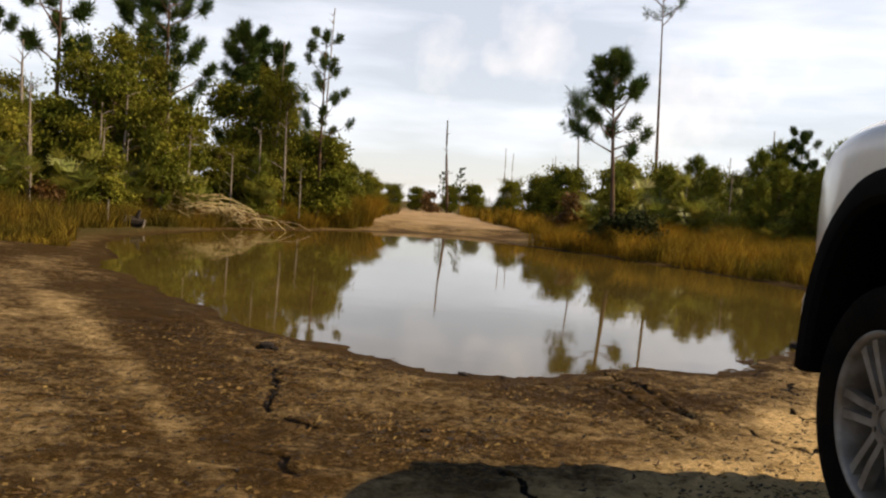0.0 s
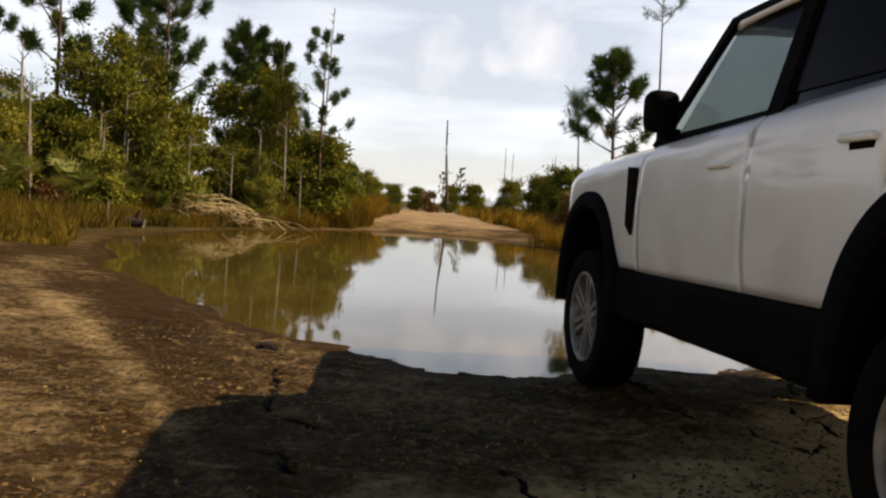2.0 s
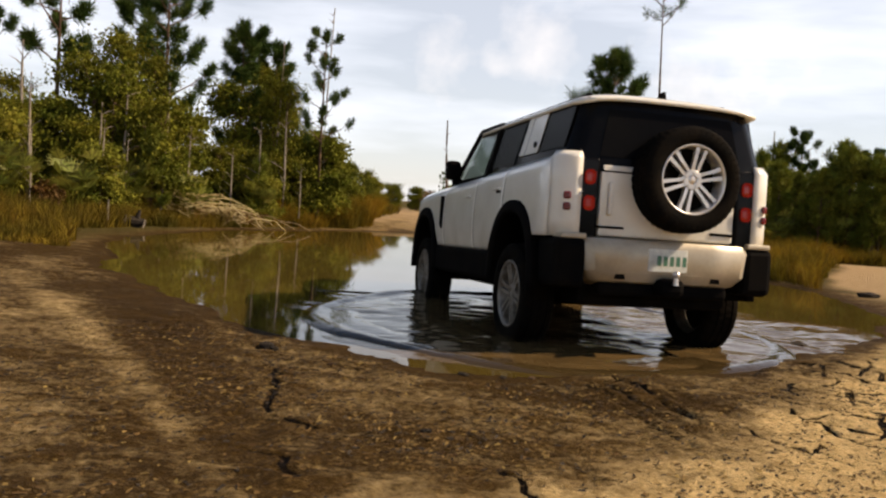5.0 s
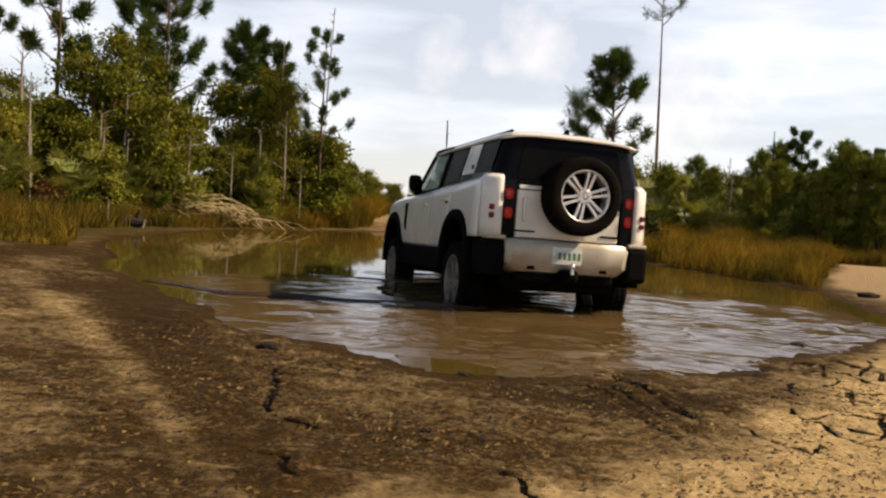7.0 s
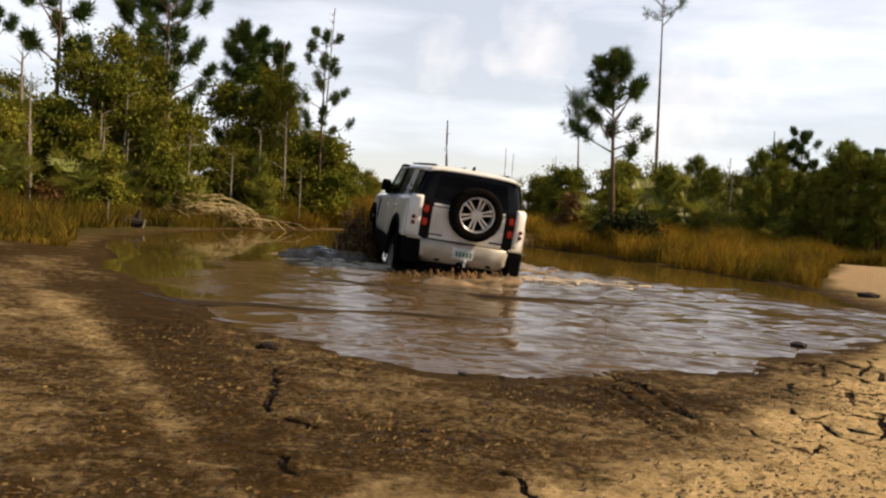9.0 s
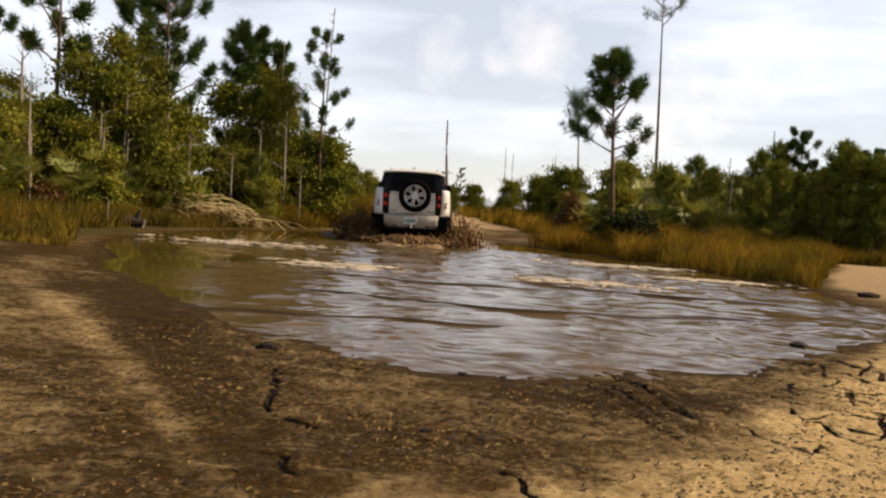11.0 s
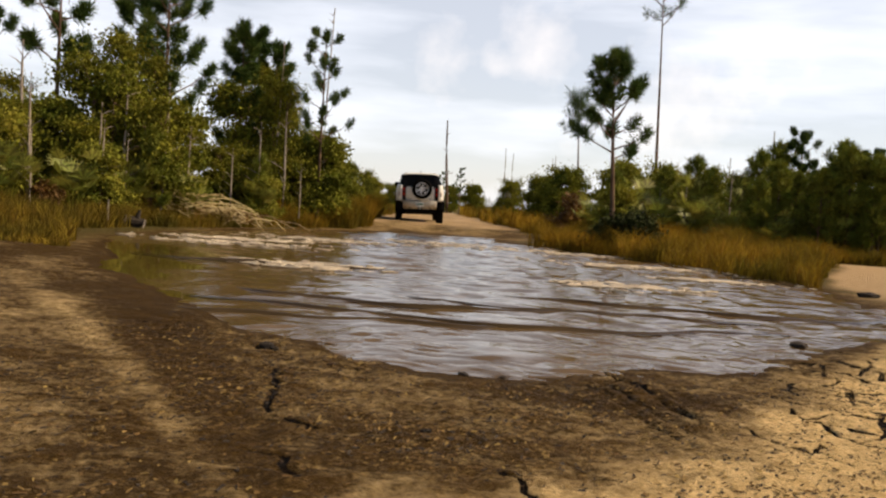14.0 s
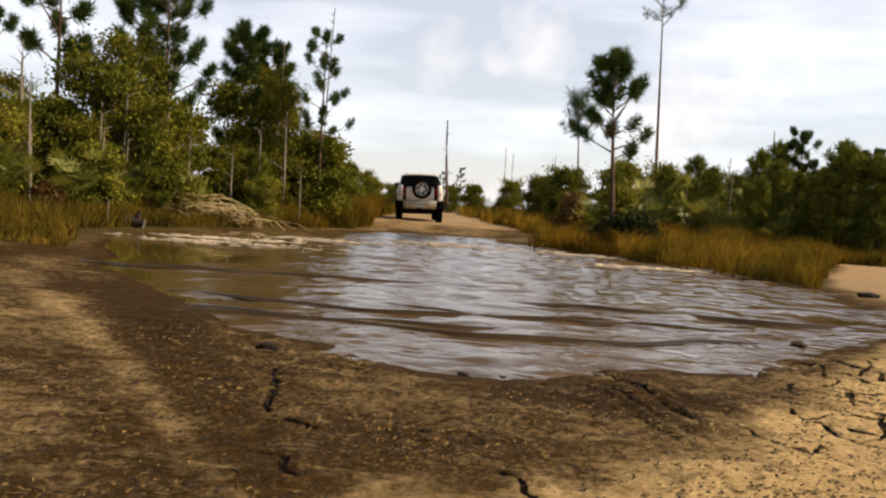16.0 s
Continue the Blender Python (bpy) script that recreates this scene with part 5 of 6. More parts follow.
def far_woods():
    """Woods all round at a distance, as loose leaves on uneven clumps."""
    cards = []
    for i in range(420):
        a = rng.uniform(0, 2 * math.pi)
        front = abs((a - math.pi / 2 + math.pi) % (2 * math.pi) - math.pi) < 0.8
        # clumps outside the view are added unseen, for reflections and to block low sky light
        dist = rng.uniform(110, 170) if front else rng.uniform(28, 60)
        hh = rng.uniform(2.0, 5.0) if front else rng.uniform(2.5, 6.5)
        c = np.array([math.cos(a) * dist, math.sin(a) * dist, hh * 0.5])
        n = 320
        s = hh * 0.42
        pts = c[None] + np.clip(rng.normal(size=(n, 3)), -1.25, 1.25) * np.array([s * 1.1, s * 1.1, s * 0.55])[None]
        pts[:, 2] = np.abs(pts[:, 2])
        cards.append(leaf_quads(pts, hh * 0.045, 1.6))
    tagged(new("far_woods", quads("far_woods", np.concatenate(cards), "far")), "low green woods around the clearing, added unseen outside the view", "woods", kind="stuff")


far_woods()


def pebble(seed):
    r = random.Random(seed)
    bm = bmesh.new()
    bmesh.ops.create_icosphere(bm, subdivisions=1, radius=0.5)
    for v in bm.verts:
        v.co *= r.uniform(0.75, 1.2)
        v.co.z *= 0.55
    me = bpy.data.meshes.new("clod")
    bm.to_mesh(me)
    bm.free()
    return me


def clods():
    r = random.Random(77)
    shapes = []
    for i in range(4):
        me = pebble(i)
        me.materials.append(M["charred"] if i == 0 else M["bark"] if i == 1 else M["crumb"])
        shapes.append(me)
    spots = [(-1.09, 5.4, 0.10, 0), (-1.02, 5.33, 0.06, 0), (-1.45, 4.75, 0.03, 2), (-0.62, 5.0, 0.04, 1), (3.15, 7.35, 0.16, 0), (6.7, 13.2, 0.22, 0), (0.18, 5.12, 0.06, 0), (0.42, 5.1, 0.05, 0), (0.6, 5.15, 0.05, 1), (-0.02, 3.62, 0.04, 0)]
    for i in range(150):
        spots.append((r.uniform(-2.2, 2.8), r.uniform(2.6, 6.2), r.uniform(0.006, 0.018), r.choice((0, 0, 1, 2))))
    for x, y, s, k in spots:
        if shore_dist(np.array([x]), np.array([y]))[0] < 0.05 and s < 0.04:
            continue
        ob = tagged(new("clod", shapes[k]), "small clod of mud or bark on the ground", "clod", "clods on the mud")
        ob.matrix_basis = pose(x, y, max(ground_z(x, y), WATER_Z) + s * 0.12, 0, 0, r.uniform(0, 360)) @ Matrix.Diagonal((s * r.uniform(1, 1.8), s, s, 1))


clods()


def straw_litter():
    """Short bits of straw, bark and crumbled mud strewn over the drying ground."""
    n = 30000
    x, y = rng.uniform(-2.6, 3.4, n), 2.45 + 3.6 * rng.random(n) ** 1.9
    d = shore_dist(x, y)
    ok = (d > 0.2) & (vnoise(x * 1.4, y * 1.4, 71) + rng.uniform(-0.6, 0.6, n) > 0.0)
    x, y = x[ok], y[ok]
    z = height(x, y)[0] + 0.004
    k = len(x)
    a = rng.normal(0.5, 0.9, k)
    u = np.stack([np.cos(a), np.sin(a), rng.uniform(-0.1, 0.35, k)], 1) * rng.uniform(0.004, 0.018, k)[:, None]
    w = np.stack([-np.sin(a), np.cos(a), rng.uniform(-0.5, 0.5, k)], 1) * rng.uniform(0.002, 0.006, k)[:, None]
    c = np.stack([x, y, z], 1)
    card = np.stack([c - u - w, c + u - w, c + u * 0.8 + w, c - u * 0.8 + w], 1)
    pick = rng.random(k)
    for name, sel, mat in (("straw", pick < 0.6, "crumb"), ("bark_crumb", pick >= 0.6, "charred")):
        tagged(new(name, quads(name, card[sel], mat)), "small bits of straw and bark strewn on the mud", "litter", kind="stuff")


straw_litter()

# ---------------------------------------------------------------- what moves
# seconds, x, y, z of the rear axle's foot; pitch, roll, heading in degrees
DRIVE = [(0.0, 2.235, -0.56, 0.006, 0.5, 0.148, 0.4), (0.5, 2.185, -0.12, 0.011, 0.6, -0.009, 1.5), (1.0, 2.162, 0.467, 0.018, 0.628, -0.131, 2.491), (1.5, 2.192, 1.222, 0.021, -0.008, -0.245, 4.338),
         (2.0, 2.166, 2.157, 0.026, -0.935, -0.542, 7.521), (2.5, 2.114, 3.088, 0.029, -1.553, -0.654, 10.049), (3.0, 1.987, 3.991, 0.01, -1.653, -0.371, 11.344), (3.5, 1.846, 4.722, -0.023, -1.891, -0.161, 12.432),
         (4.0, 1.701, 5.566, -0.057, -2.147, 0.276, 13.381), (5.0, 1.43, 6.95, -0.1, -2.4, 0.25, 14.4), (6.5, 1.111, 8.423, -0.184, -2.689, 0.218, 15.536), (7.0, 0.985, 9.05, -0.225, -2.2, 0.9, 15.5),
         (7.5, 0.814, 9.88, -0.277, -1.641, 2.0, 14.9), (8.0, 0.644, 10.827, -0.36, 0.0, 3.0, 15.93), (8.5, 0.338, 11.95, -0.394, 0.3, 2.5, 14.15), (9.0, 0.061, 13.0, -0.43, 2.4, 5.2, 11.2),
         (9.5, -0.14, 14.6, -0.43, 2.2, 3.5, 8.6), (10.2, -0.47, 17.4, -0.38, 1.8, 1.0, 5.0), (11.3, -0.906, 22.3, -0.122, 1.12, -1.4, 0.2), (11.6, -0.88, 24.3, -0.02, 1.5, -1.6, 0.8),
         (12.0, -0.93, 26.9, 0.092, 2.2, -1.3, 0.8), (12.5, -0.945, 29.4, 0.12, 1.7, -0.94, 1.5), (13.0, -0.93, 30.7, 0.133, 1.5, -1.5, 1.8), (13.5, -0.97, 32.2, 0.14, 1.0, -2.0, 2.8),
         (14.0, -1.02, 33.3, 0.148, 0.6, -2.3, 3.5), (14.5, -1.045, 33.95, 0.151, 0.55, -2.4, 3.77), (15.2, -1.05, 34.2, 0.152, 0.5, -2.4, 3.8), (16.0, -1.05, 34.2, 0.152, 0.5, -2.4, 3.8)]


def car_at(t):
    """Smooth place of the car between the rows."""
    ts = [r[0] for r in DRIVE]
    i = max(0, min(len(ts) - 2, int(np.searchsorted(ts, t, side="right")) - 1))
    a, b = DRIVE[i], DRIVE[i + 1]
    p, n = DRIVE[max(i - 1, 0)], DRIVE[min(i + 2, len(DRIVE) - 1)]
    h = b[0] - a[0]
    u = min(1.0, max(0.0, (t - a[0]) / h))
    out = []
    for k in range(1, 7):
        ma = (b[k] - p[k]) / max(b[0] - p[0], 1e-6) * h
        mb = (n[k] - a[k]) / max(n[0] - a[0], 1e-6) * h
        out.append((2 * u ** 3 - 3 * u ** 2 + 1) * a[k] + (u ** 3 - 2 * u ** 2 + u) * ma + (-2 * u ** 3 + 3 * u ** 2) * b[k] + (u ** 3 - u ** 2) * mb)
    return out


def car_pose(t):
    x, y, z, pitch, roll, head = car_at(t)
    return pose(x, y, z, 0, 0, head) @ pose(0, 0, 0, pitch) @ pose(0, 0, 0, 0, roll)


def passed(y):
    """When the front axle passes that far down the puddle."""
    for t in np.arange(0, 16, 0.05):
        if car_at(t)[1] + 3.4 >= y:
            return float(t)
    return 16.0


def chop_mesh(seed, sx=2.6, sy=1.7, amp=0.036):
    """A patch of short steep wavelets that dives under the calm surface at its rim."""
    nx, ny = 76, 84
    X, Y = np.meshgrid(np.linspace(-1, 1, nx), np.linspace(-1, 1, ny))
    x, y = X * sx, Y * sy
    w = np.clip(1.15 - np.hypot(X, Y), 0, 1)
    w = w * w * (3 - 2 * w)
    wx, wy = x + 0.35 * vnoise(x * 0.9, y * 0.9, seed), y + 0.30 * vnoise(x * 1.1, y * 1.1, seed + 1)
    z = 0.50 * vnoise(wx * 1.3, wy * 2.3, seed + 2) + 0.45 * vnoise(wx * 2.9, wy * 5.0, seed + 3) + 0.15 * vnoise(wx * 6.0, wy * 9.5, seed + 4)
    z = amp * (z * w + 0.62 * w - 0.8 * (1 - w))
    idx = np.arange(nx * ny).reshape(ny, nx)
    f = np.stack([idx[:-1, :-1], idx[:-1, 1:], idx[1:, 1:], idx[1:, :-1]], -1).reshape(-1, 4)
    return mesh_of("wave", np.stack([x, y, z], -1).reshape(-1, 3).tolist(), f.tolist(), "chop", True)


def crest_mesh(radius, span, h, width, seed):
    """A curved crest line, tapering to its ends; bulges towards -y."""
    r = random.Random(seed)
    n, m = 60, 9
    vs, fs = [], []
    for i in range(n + 1):
        t = i / n * 2 - 1
        a = radians(span) * t * 0.5
        taper = max(0.0, 1 - abs(t) ** 2.5)
        wob = 0.10 * math.sin(5 * t + seed) + 0.05 * math.sin(13 * t + 2 * seed)
        for j in range(m):
            e = j / (m - 1) * 2 - 1
            rr = radius + wob + e * width
            vs.append((rr * math.sin(a), radius - rr * math.cos(a), h * taper * math.exp(-(e * 2.0) ** 2) * (1 + 0.25 * math.sin(9 * t + seed)) - 0.012))
    for i in range(n):
        for j in range(m - 1):
            fs.append((i * m + j, i * m + j + 1, (i + 1) * m + j + 1, (i + 1) * m + j))
    me = mesh_of("wave_crest", vs, fs, "crest", True)
    if me.polygons[200].normal.z < 0:
        me.flip_normals()
    return me


def bow_mesh(seed, sx, sy):
    """A round swell with a raised rim and fine ripples inside it."""
    na, nr = 120, 46
    A, R = np.meshgrid(np.linspace(0, 2 * np.pi, na, endpoint=False), np.linspace(0.02, 1.06, nr))
    wob = 1 + 0.05 * np.sin(2 * A + seed) + 0.03 * np.sin(5 * A + 2 * seed)
    x, y = sx * R * wob * np.cos(A), sy * R * wob * np.sin(A)
    z = 0.006 + 0.030 * np.exp(-((R - 0.95) / 0.035) ** 2) + 0.010 * np.exp(-((R - 0.80) / 0.05) ** 2)
    z += (R < 0.97) * (0.007 * vnoise(x * 3.2, y * 3.2, seed) + 0.004 * vnoise(x * 8.0, y * 8.0, seed + 1))
    z -= 0.07 * smoothstep(0.99, 1.06, R)
    idx = np.arange(na * nr).reshape(nr, na)
    nxt = np.roll(idx, -1, axis=1)
    f = np.stack([idx[:-1], idx[1:], nxt[1:], nxt[:-1]], -1).reshape(-1, 4)
    me = mesh_of("bow_wave", np.stack([x, y, z], -1).reshape(-1, 3).tolist(), f.tolist(), "crest", True)
    if me.polygons[200].normal.z < 0:
        me.flip_normals()
    return me


def froth_mesh(seed, sx, sy):
    """Broken strips of froth lying on the water."""
    r = random.Random(seed)
    pieces = []
    for i in range(130):
        c = Vector((r.gauss(0, sx * 0.5), r.gauss(0, sy * 0.75), 0))
        L, w, hgt = r.uniform(0.02, 0.17), r.uniform(0.008, 0.028), r.uniform(0.006, 0.02)
        a = r.gauss(0, 0.3)
        d = Vector((math.cos(a), math.sin(a), 0)) * L
        v, f = tube([c - d, c - d * 0.5 + Vector((0, r.uniform(-0.05, 0.05), 0)), c + d * 0.4 + Vector((0, r.uniform(-0.05, 0.05), 0)), c + d], [0.004, w, w * 0.8, 0.003], 6)
        pieces.append(([Vector((p[0], p[1], p[2] * hgt / w)) for p in v], f))
    v, f = joined(pieces)
    return mesh_of("froth", v, f, "froth", True)


def spray_mesh(seed, n, sx, sy, sz, mat="splash"):
    """A thrown sheet of muddy water broken into lumps and drops."""
    r = random.Random(seed)
    pieces = []
    ico = bmesh.new()
    bmesh.ops.create_icosphere(ico, subdivisions=1, radius=1.0)
    base = [v.co.copy() for v in ico.verts]
    faces = [tuple(v.index for v in f.verts) for f in ico.faces]
    ico.free()
    for i in range(n):
        t = r.random() ** 1.6
        a = r.uniform(-1, 1)
        c = Vector((a * sx * (0.4 + 0.8 * t), r.gauss(0, sy * 0.5), sz * t * (1 - 0.55 * a * a) * r.uniform(0.5, 1.05)))
        s = (0.036 * (1 - t) + 0.008) * r.uniform(0.4, 1.5)
        st = r.uniform(1.2, 4.0)
        lean = Matrix.Rotation(a * 0.9 + r.gauss(0, 0.3), 3, "Y")
        pieces.append(([c + lean @ Vector((p.x * s, p.y * s, p.z * s * st)) for p in base], faces))
    v, f = joined(pieces)
    return mesh_of("splash", v, f, mat, True)


def wash_mesh(seed, sx, sy, amp):
    """A lumpy swell of churned muddy water that dips under the surface at its rim."""
    nx, ny = 64, 64
    X, Y = np.meshgrid(np.linspace(-1, 1, nx), np.linspace(-1, 1, ny))
    R = np.hypot(X, Y) + 0.16 * vnoise(X * 2.5, Y * 2.5, seed)
    w = smoothstep(1.0, 0.45, R)
    x, y = X * sx, Y * sy
    z = amp * (0.35 + 0.55 * vnoise(x * 1.9, y * 2.6, seed + 1) + 0.40 * vnoise(x * 4.6, y * 5.6, seed + 2) + 0.22 * vnoise(x * 10, y * 12, seed + 3)) * w - 0.05 * (1 - w)
    idx = np.arange(nx * ny).reshape(ny, nx)
    f = np.stack([idx[:-1, :-1], idx[:-1, 1:], idx[1:, 1:], idx[1:, :-1]], -1).reshape(-1, 4)
    return mesh_of("wash", np.stack([x, y, z], -1).reshape(-1, 3).tolist(), f.tolist(), "wash", True)


def motions():
    ts = [i * 0.1 for i in range(161)]
    walk(CAR, [(t, car_pose(t)) for t in ts[::2]])
    # wheels roll with the way covered
    way, angle = [0.0], 0.0
    for a, b in zip(ts, ts[1:]):
        p, q = car_at(a), car_at(b)
        way.append(way[-1] + math.hypot(q[0] - p[0], q[1] - p[1]))
    for wheel, s, y in WHEELS:
        rows = []
        for t, d in zip(ts, way):
            turn = math.degrees(d / HUB_Z)
            flip = pose(s * TRACK, y, HUB_Z, 0, 0, 180 if s < 0 else 0)
            rows.append((t, flip @ pose(0, 0, 0, turn if s < 0 else -turn)))
        walk(wheel, rows)
    # wavelets rise where the car has stirred the water and drift outwards
    r = random.Random(91)
    shapes = [chop_mesh(100 + 7 * i) for i in range(6)]
    n = 0
    spots = [(gx, gy, False) for gy in np.arange(5.5, 28.5, 1.0) for gx in np.arange(-5.2, 6.6, 1.45)]
    spots += [(gx, gy, True) for gy in np.arange(4.9, 7.6, 0.55) for gx in np.arange(-1.6, 4.8, 0.9)]
    for gx, gy, inshore in spots:
        x, y = gx + r.uniform(-0.5, 0.5), gy + r.uniform(-0.35, 0.35)
        d = float(shore_dist(np.array([x]), np.array([y]))[0])
        if d > (-0.06 if inshore else -0.15):
            continue
        if x / y < -0.145 + 0.02 * math.sin(y * 1.7) and y < 15:
            continue
        t0 = passed(y)
        cx = car_at(t0)[0]
        off = abs(x - cx)
        arrive = max(t0, 2.9) + max(0.0, off - 0.9) / 1.3 + r.uniform(0, 0.3)
        if inshore:
            arrive = max(arrive, 5.4 if abs(x - 1.0) < 1.1 else 7.6) + r.uniform(0.0, 1.0)
        if arrive > 14.5:
            continue
        size = min(1.0, 0.45 + 0.25 * -d)
        strength = (1.0 if y > 8 else 0.75) * (0.6 if x < -1.6 and y < 16 else 1.0)
        if t0 < 7.0 and y < 11:
            strength *= 0.8
        if inshore:
            size, strength = 0.42, 0.5
        away = math.copysign(1.0, x - cx)
        ob = tagged(new("wave", shapes[n % 6]), "patch of short muddy wavelets behind the car", "wave", "wavelets on the puddle")
        n += 1
        turn = r.uniform(-14, 14)
        ob.scale = (size, size, strength)

        def at(t, z):
            go = 0.10 * max(0.0, t - arrive)
            return pose(x + away * go * 0.5, y - 0.5 * go, z, 0, 0, turn)

        low, up = WATER_Z - 0.07, WATER_Z + 0.009
        rows = [(0.0, at(0, low)), (max(0.1, arrive - 0.1), at(0, low)), (min(15.5, arrive + 0.7), at(arrive + 0.7, up))]
        t, s = arrive + 1.5, 1
        while t < 15.6:
            rows.append((t, at(t, up + 0.004 * s - 0.0006 * (t - arrive))))
            t, s = t + 0.8, -s
        rows.append((16.0, at(16.0, up - 0.0006 * (16 - arrive))))
        walk(ob, rows)
    # long crests rolling back to the near shore
    for i, (radius, span, hgt, wid, path) in enumerate((
            (5.5, 62, 0.034, 0.055, ((6.0, 1.2, 11.0), (9.0, 0.8, 9.6), (12.5, 0.8, 7.7), (14.5, 0.4, 7.2), (16.0, 0.3, 6.7))),
            (6.0, 50, 0.034, 0.05, ((9.0, 0.6, 13.0), (11.3, 0.4, 10.4), (13.0, 0.2, 8.9), (14.5, 0.0, 8.1), (16.0, -0.1, 7.75))),
            (5.0, 46, 0.030, 0.045, ((9.5, 1.4, 14.0), (12.5, 1.6, 9.6), (14.5, 1.3, 8.4), (16.0, 1.2, 7.9))),
            (4.5, 60, 0.030, 0.055, ((5.0, -0.2, 9.2), (6.3, -0.7, 8.6), (7.0, -0.9, 8.3), (9.0, -1.0, 7.4), (12.5, -1.0, 7.0), (16.0, -1.0, 6.9))),
            (7.0, 44, 0.038, 0.07, ((10.0, -1.4, 17.0), (12.5, -1.6, 13.5), (14.5, -2.0, 11.5), (16.0, -2.2, 10.4))),
            (6.0, 52, 0.036, 0.06, ((8.5, 2.4, 13.5), (11.3, 2.8, 10.8), (14.0, 2.9, 9.4), (16.0, 3.0, 8.9))))):
        ob = tagged(new("wave_crest", crest_mesh(radius, span, hgt, wid, i + 1)), "long curved muddy wave crest on the puddle", "wave", "wave crests")
        t0, x0, y0 = path[0]
        rows = [(0.0, pose(x0, y0 + 1.0, WATER_Z - 0.09)), (t0 - 0.8, pose(x0, y0 + 0.6, WATER_Z - 0.09))]
        for t, x, y in path:
            rows.append((t, pose(x, y, WATER_Z + (0.024 if t > t0 else -0.01), 0, 0, 3 * math.sin(i * 2.1))))
        walk(ob, rows)
    # the swell that the front wheels push out as they enter
    bow = tagged(new("bow_wave", bow_mesh(77, 2.0, 2.5)), "round dark swell with a raised rim spreading from the wheels", "wave", "wave crests")
    walk(bow, [(0.0, pose(2.6, 7.2, WATER_Z - 0.12)), (2.5, pose(2.4, 7.0, WATER_Z - 0.12)), (2.9, pose(2.05, 6.9, WATER_Z)), (3.2, pose(1.8, 6.95, WATER_Z)), (3.7, pose(1.4, 7.15, WATER_Z)),
               (4.2, pose(1.0, 7.6, WATER_Z)), (5.2, pose(0.92, 7.75, WATER_Z - 0.003)), (6.5, pose(0.88, 7.9, WATER_Z - 0.006)), (7.5, pose(0.8, 8.0, WATER_Z - 0.06)), (16.0, pose(0.8, 8.0, WATER_Z - 0.12))])
    # froth lines
    for i, (x, y, sx, sy, t0, dx, dy, turn) in enumerate(((-3.4, 16.0, 1.8, 0.5, 10.2, -0.10, -0.06, 0), (-2.2, 19.0, 1.6, 0.6, 11.0, -0.10, -0.05, 0), (2.6, 20.5, 2.0, 0.5, 11.0, 0.12, -0.04, 0), (3.6, 17.0, 1.5, 0.35, 10.6, 0.10, 0.0, 0),
                                                   (0.3, 21.0, 1.8, 0.8, 11.0, 0.0, -0.12, 0), (-1.0, 12.6, 1.0, 0.4, 8.6, -0.14, -0.12, 0), (1.5, 12.4, 1.0, 0.35, 8.3, 0.18, -0.05, 0), (4.6, 14.5, 1.0, 0.2, 9.6, 0.06, 0.0, 0), (3.7, 24.2, 1.4, 0.14, 11.6, 0.0, 0.0, -55), (4.7, 21.0, 1.8, 0.16, 11.2, 0.02, 0.0, -68), (5.4, 17.8, 1.6, 0.14, 11.0, 0.02, 0.0, -76), (-3.9, 17.4, 1.3, 0.35, 11.2, -0.08, -0.10, 8))):
        ob = tagged(new("froth", froth_mesh(200 + i, sx, sy)), "broken pale froth streaks on the stirred water", "froth", "froth on the puddle", "stuff")
        rows = [(0.0, pose(x, y, WATER_Z - 0.08, 0, 0, turn)), (t0 - 0.3, pose(x, y, WATER_Z - 0.08, 0, 0, turn)), (t0 + 0.5, pose(x + dx * 0.5, y + dy * 0.5, WATER_Z + 0.036, 0, 0, turn))]
        for t in (12.0, 14.0):
            if t > t0 + 0.8:
                rows.append((t, pose(x + dx * (t - t0), y + dy * (t - t0), WATER_Z + 0.036, 0, 0, turn)))
        rows.append((16.0, pose(x + dx * (16 - t0), y + dy * (16 - t0), WATER_Z + (0.030 if i < 5 or i > 7 else -0.03), 0, 0, turn)))
        walk(ob, rows)
    # churned wash that follows the wheels, then lies where the car climbed out
    for i, (lx, ly, sx, sy, amp, times) in enumerate((
            (-1.9, 2.0, 1.1, 1.9, 0.15, ((7.7, -0.25), (8.3, -0.02), (9.2, 0.0), (10.8, 0.0), (11.6, -0.05), (12.4, -0.25))),
            (1.7, 1.2, 0.9, 1.7, 0.10, ((7.6, -0.2), (8.2, -0.02), (9.2, 0.0), (10.8, 0.0), (11.6, -0.04), (12.4, -0.2))),
            (0.0, -1.9, 1.5, 1.1, 0.11, ((7.2, -0.2), (7.9, -0.02), (9.2, 0.0), (10.8, 0.0), (11.9, 0.0), (13.0, -0.2))))):
        ob = tagged(new("wash", wash_mesh(400 + 9 * i, sx, sy, amp)), "lumpy swell of churned brown water beside the car", "wave", "wash round the car")

        def beside(t, dz):
            x, y, z, _, _, head = car_at(min(t, 11.4))
            p = pose(x, y, 0, 0, 0, head) @ Vector((lx, ly, 0))
            return pose(p.x, p.y, WATER_Z + dz, 0, 0, head)

        first, last = times[0], times[-1]
        rows = [(0.0, beside(first[0], -0.3)), (first[0] - 0.2, beside(first[0], -0.3))]
        for (ta, za), (tb, zb) in zip(times, times[1:]):
            for k in range(4):
                u = k / 4
                rows.append((ta + (tb - ta) * u, beside(ta + (tb - ta) * u, za + (zb - za) * u)))
        rows += [(last[0], beside(last[0], last[1])), (16.0, beside(last[0], -0.35))]
        walk(ob, rows)
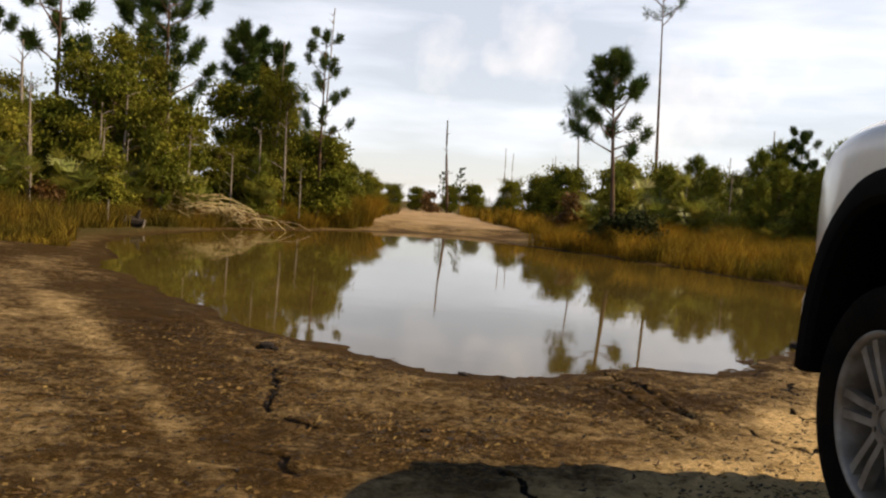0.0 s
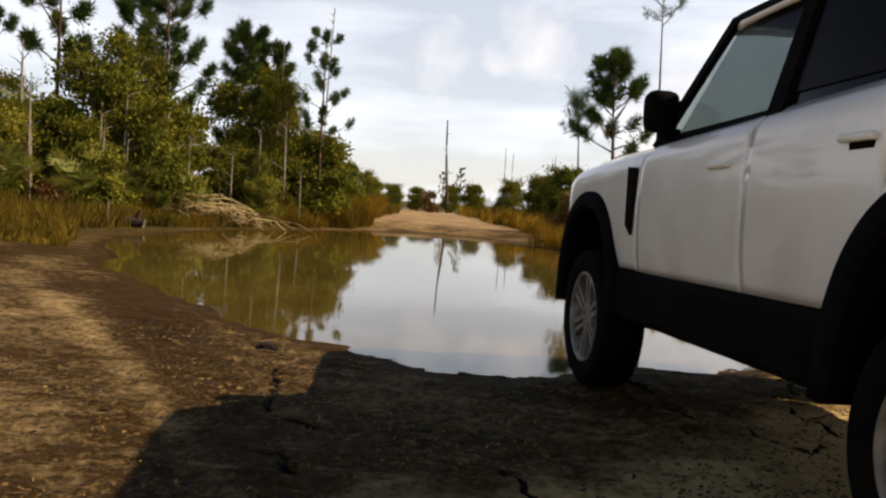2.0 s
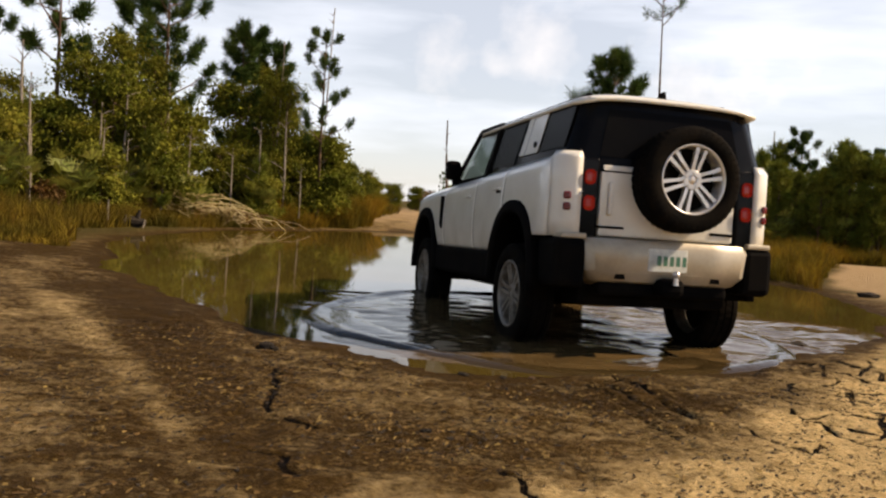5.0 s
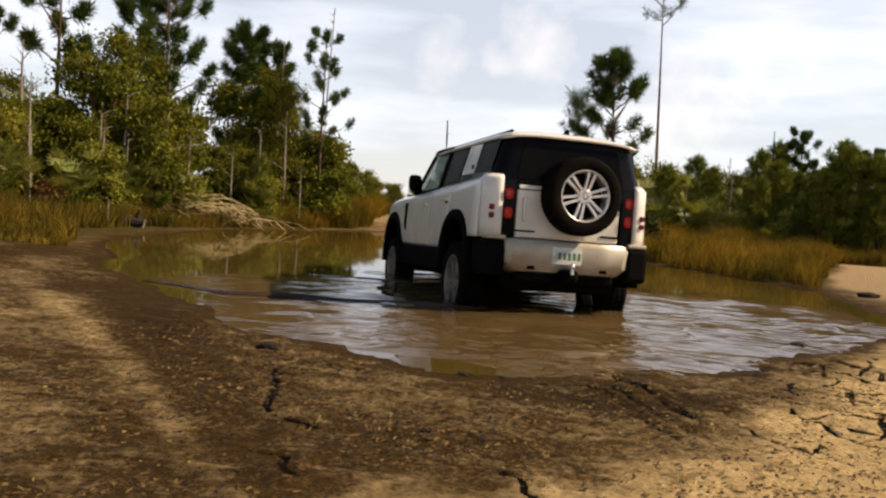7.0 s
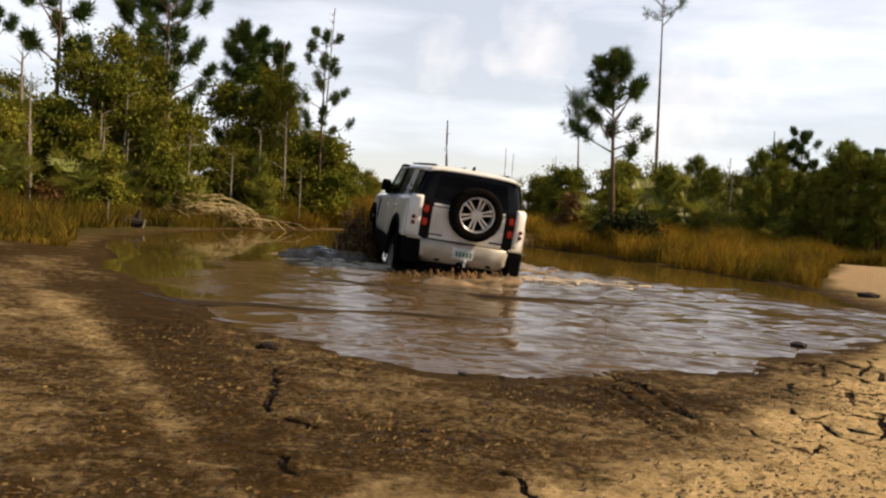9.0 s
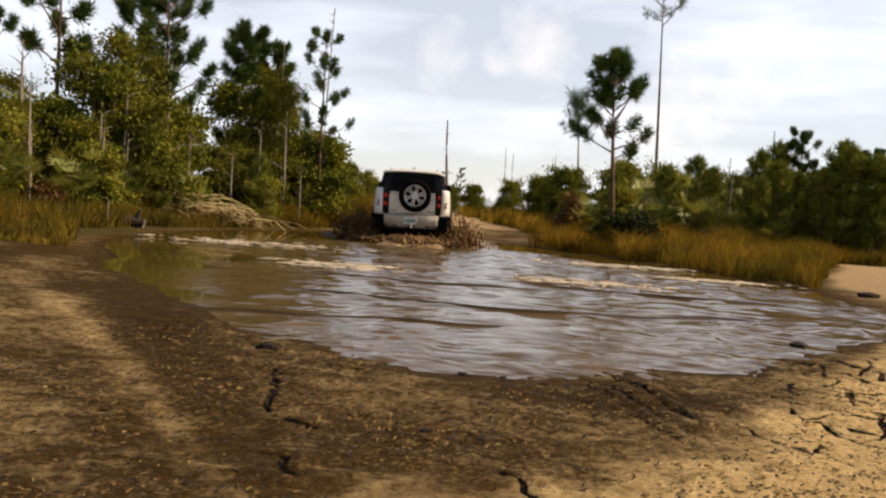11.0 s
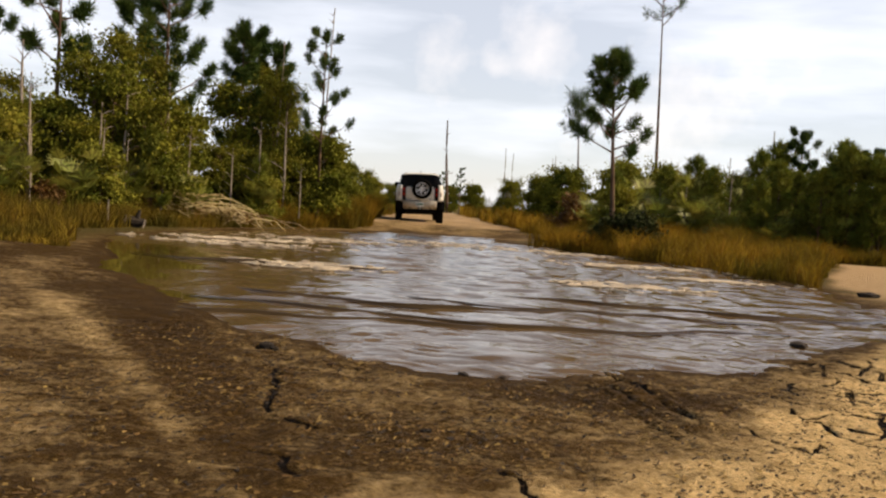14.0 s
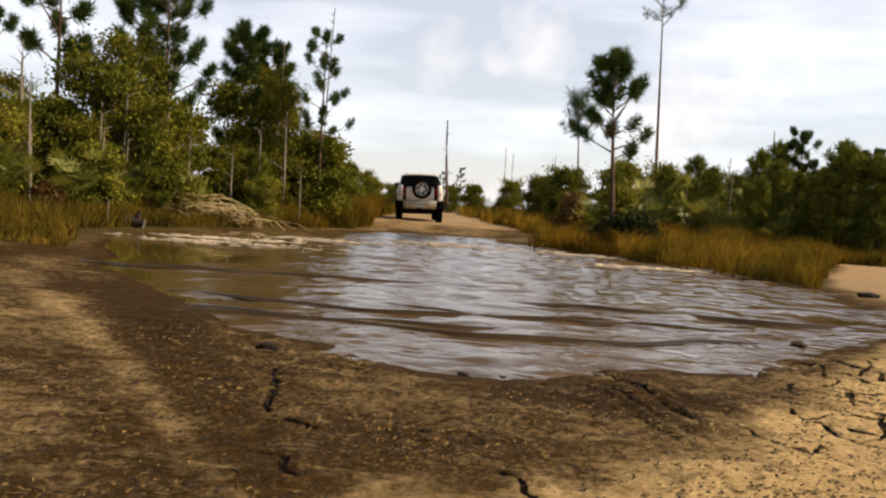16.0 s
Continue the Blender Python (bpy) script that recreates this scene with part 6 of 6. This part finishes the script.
    # spray thrown up at the wheels
    for i, (lx, ly, turn, n, sx, sy, sz, times) in enumerate((
            (-1.05, 3.0, 100, 1700, 0.8, 0.30, 1.15, ((8.2, -1.2), (8.6, -0.75), (8.9, -0.2), (9.2, 0.1), (10.5, -0.1), (11.3, -0.45), (11.8, -1.4))),
            (1.05, 2.2, 80, 700, 0.9, 0.25, 0.60, ((7.9, -0.9), (8.5, -0.45), (9.0, -0.25), (9.3, -0.05), (10.5, -0.1), (11.3, -0.3), (11.8, -1.0))),
            (0.0, -1.1, 0, 900, 1.2, 0.55, 0.26, ((7.8, -0.7), (8.3, -0.30), (8.8, -0.16), (9.2, -0.06), (10.5, 0.0), (11.3, 0.05), (11.8, 0.0), (12.3, -0.9))),
            (1.15, -0.3, 60, 3200, 0.80, 0.45, 1.15, ((8.1, -2.0), (8.6, -1.5), (9.0, -1.15), (9.3, -0.9), (11.1, -0.2), (11.5, 0.0), (11.8, -0.35), (12.3, -2.4))),
            (-1.2, -0.2, 110, 3200, 0.75, 0.45, 1.25, ((8.4, -2.0), (9.0, -1.2), (9.4, -0.8), (11.1, -0.15), (11.5, 0.0), (11.8, -0.35), (12.3, -2.4))))):
        ob = tagged(new("splash", spray_mesh(300 + i, n, sx, sy, sz)), "brown spray of muddy water thrown by the wheels", "splash", "spray at the wheels", "stuff")

        def place(t, dz):
            x, y, z, _, _, head = car_at(t)
            p = pose(x, y, 0, 0, 0, head) @ Vector((lx, ly, 0))
            return pose(p.x, p.y, WATER_Z + dz, 0, 0, head + turn)

        first, last = times[0], times[-1]
        rows = [(0.0, place(first[0], -2.8)), (first[0] - 0.2, place(first[0], -2.8))]
        for (ta, za), (tb, zb) in zip(times, times[1:]):
            for k in range(4):
                u = k / 4
                rows.append((ta + (tb - ta) * u, place(ta + (tb - ta) * u, za + (zb - za) * u)))
        rows += [(last[0], place(last[0], last[1])), (last[0] + 0.2, place(last[0], -2.8)), (16.0, place(last[0], -2.8))]
        walk(ob, rows)


motions()
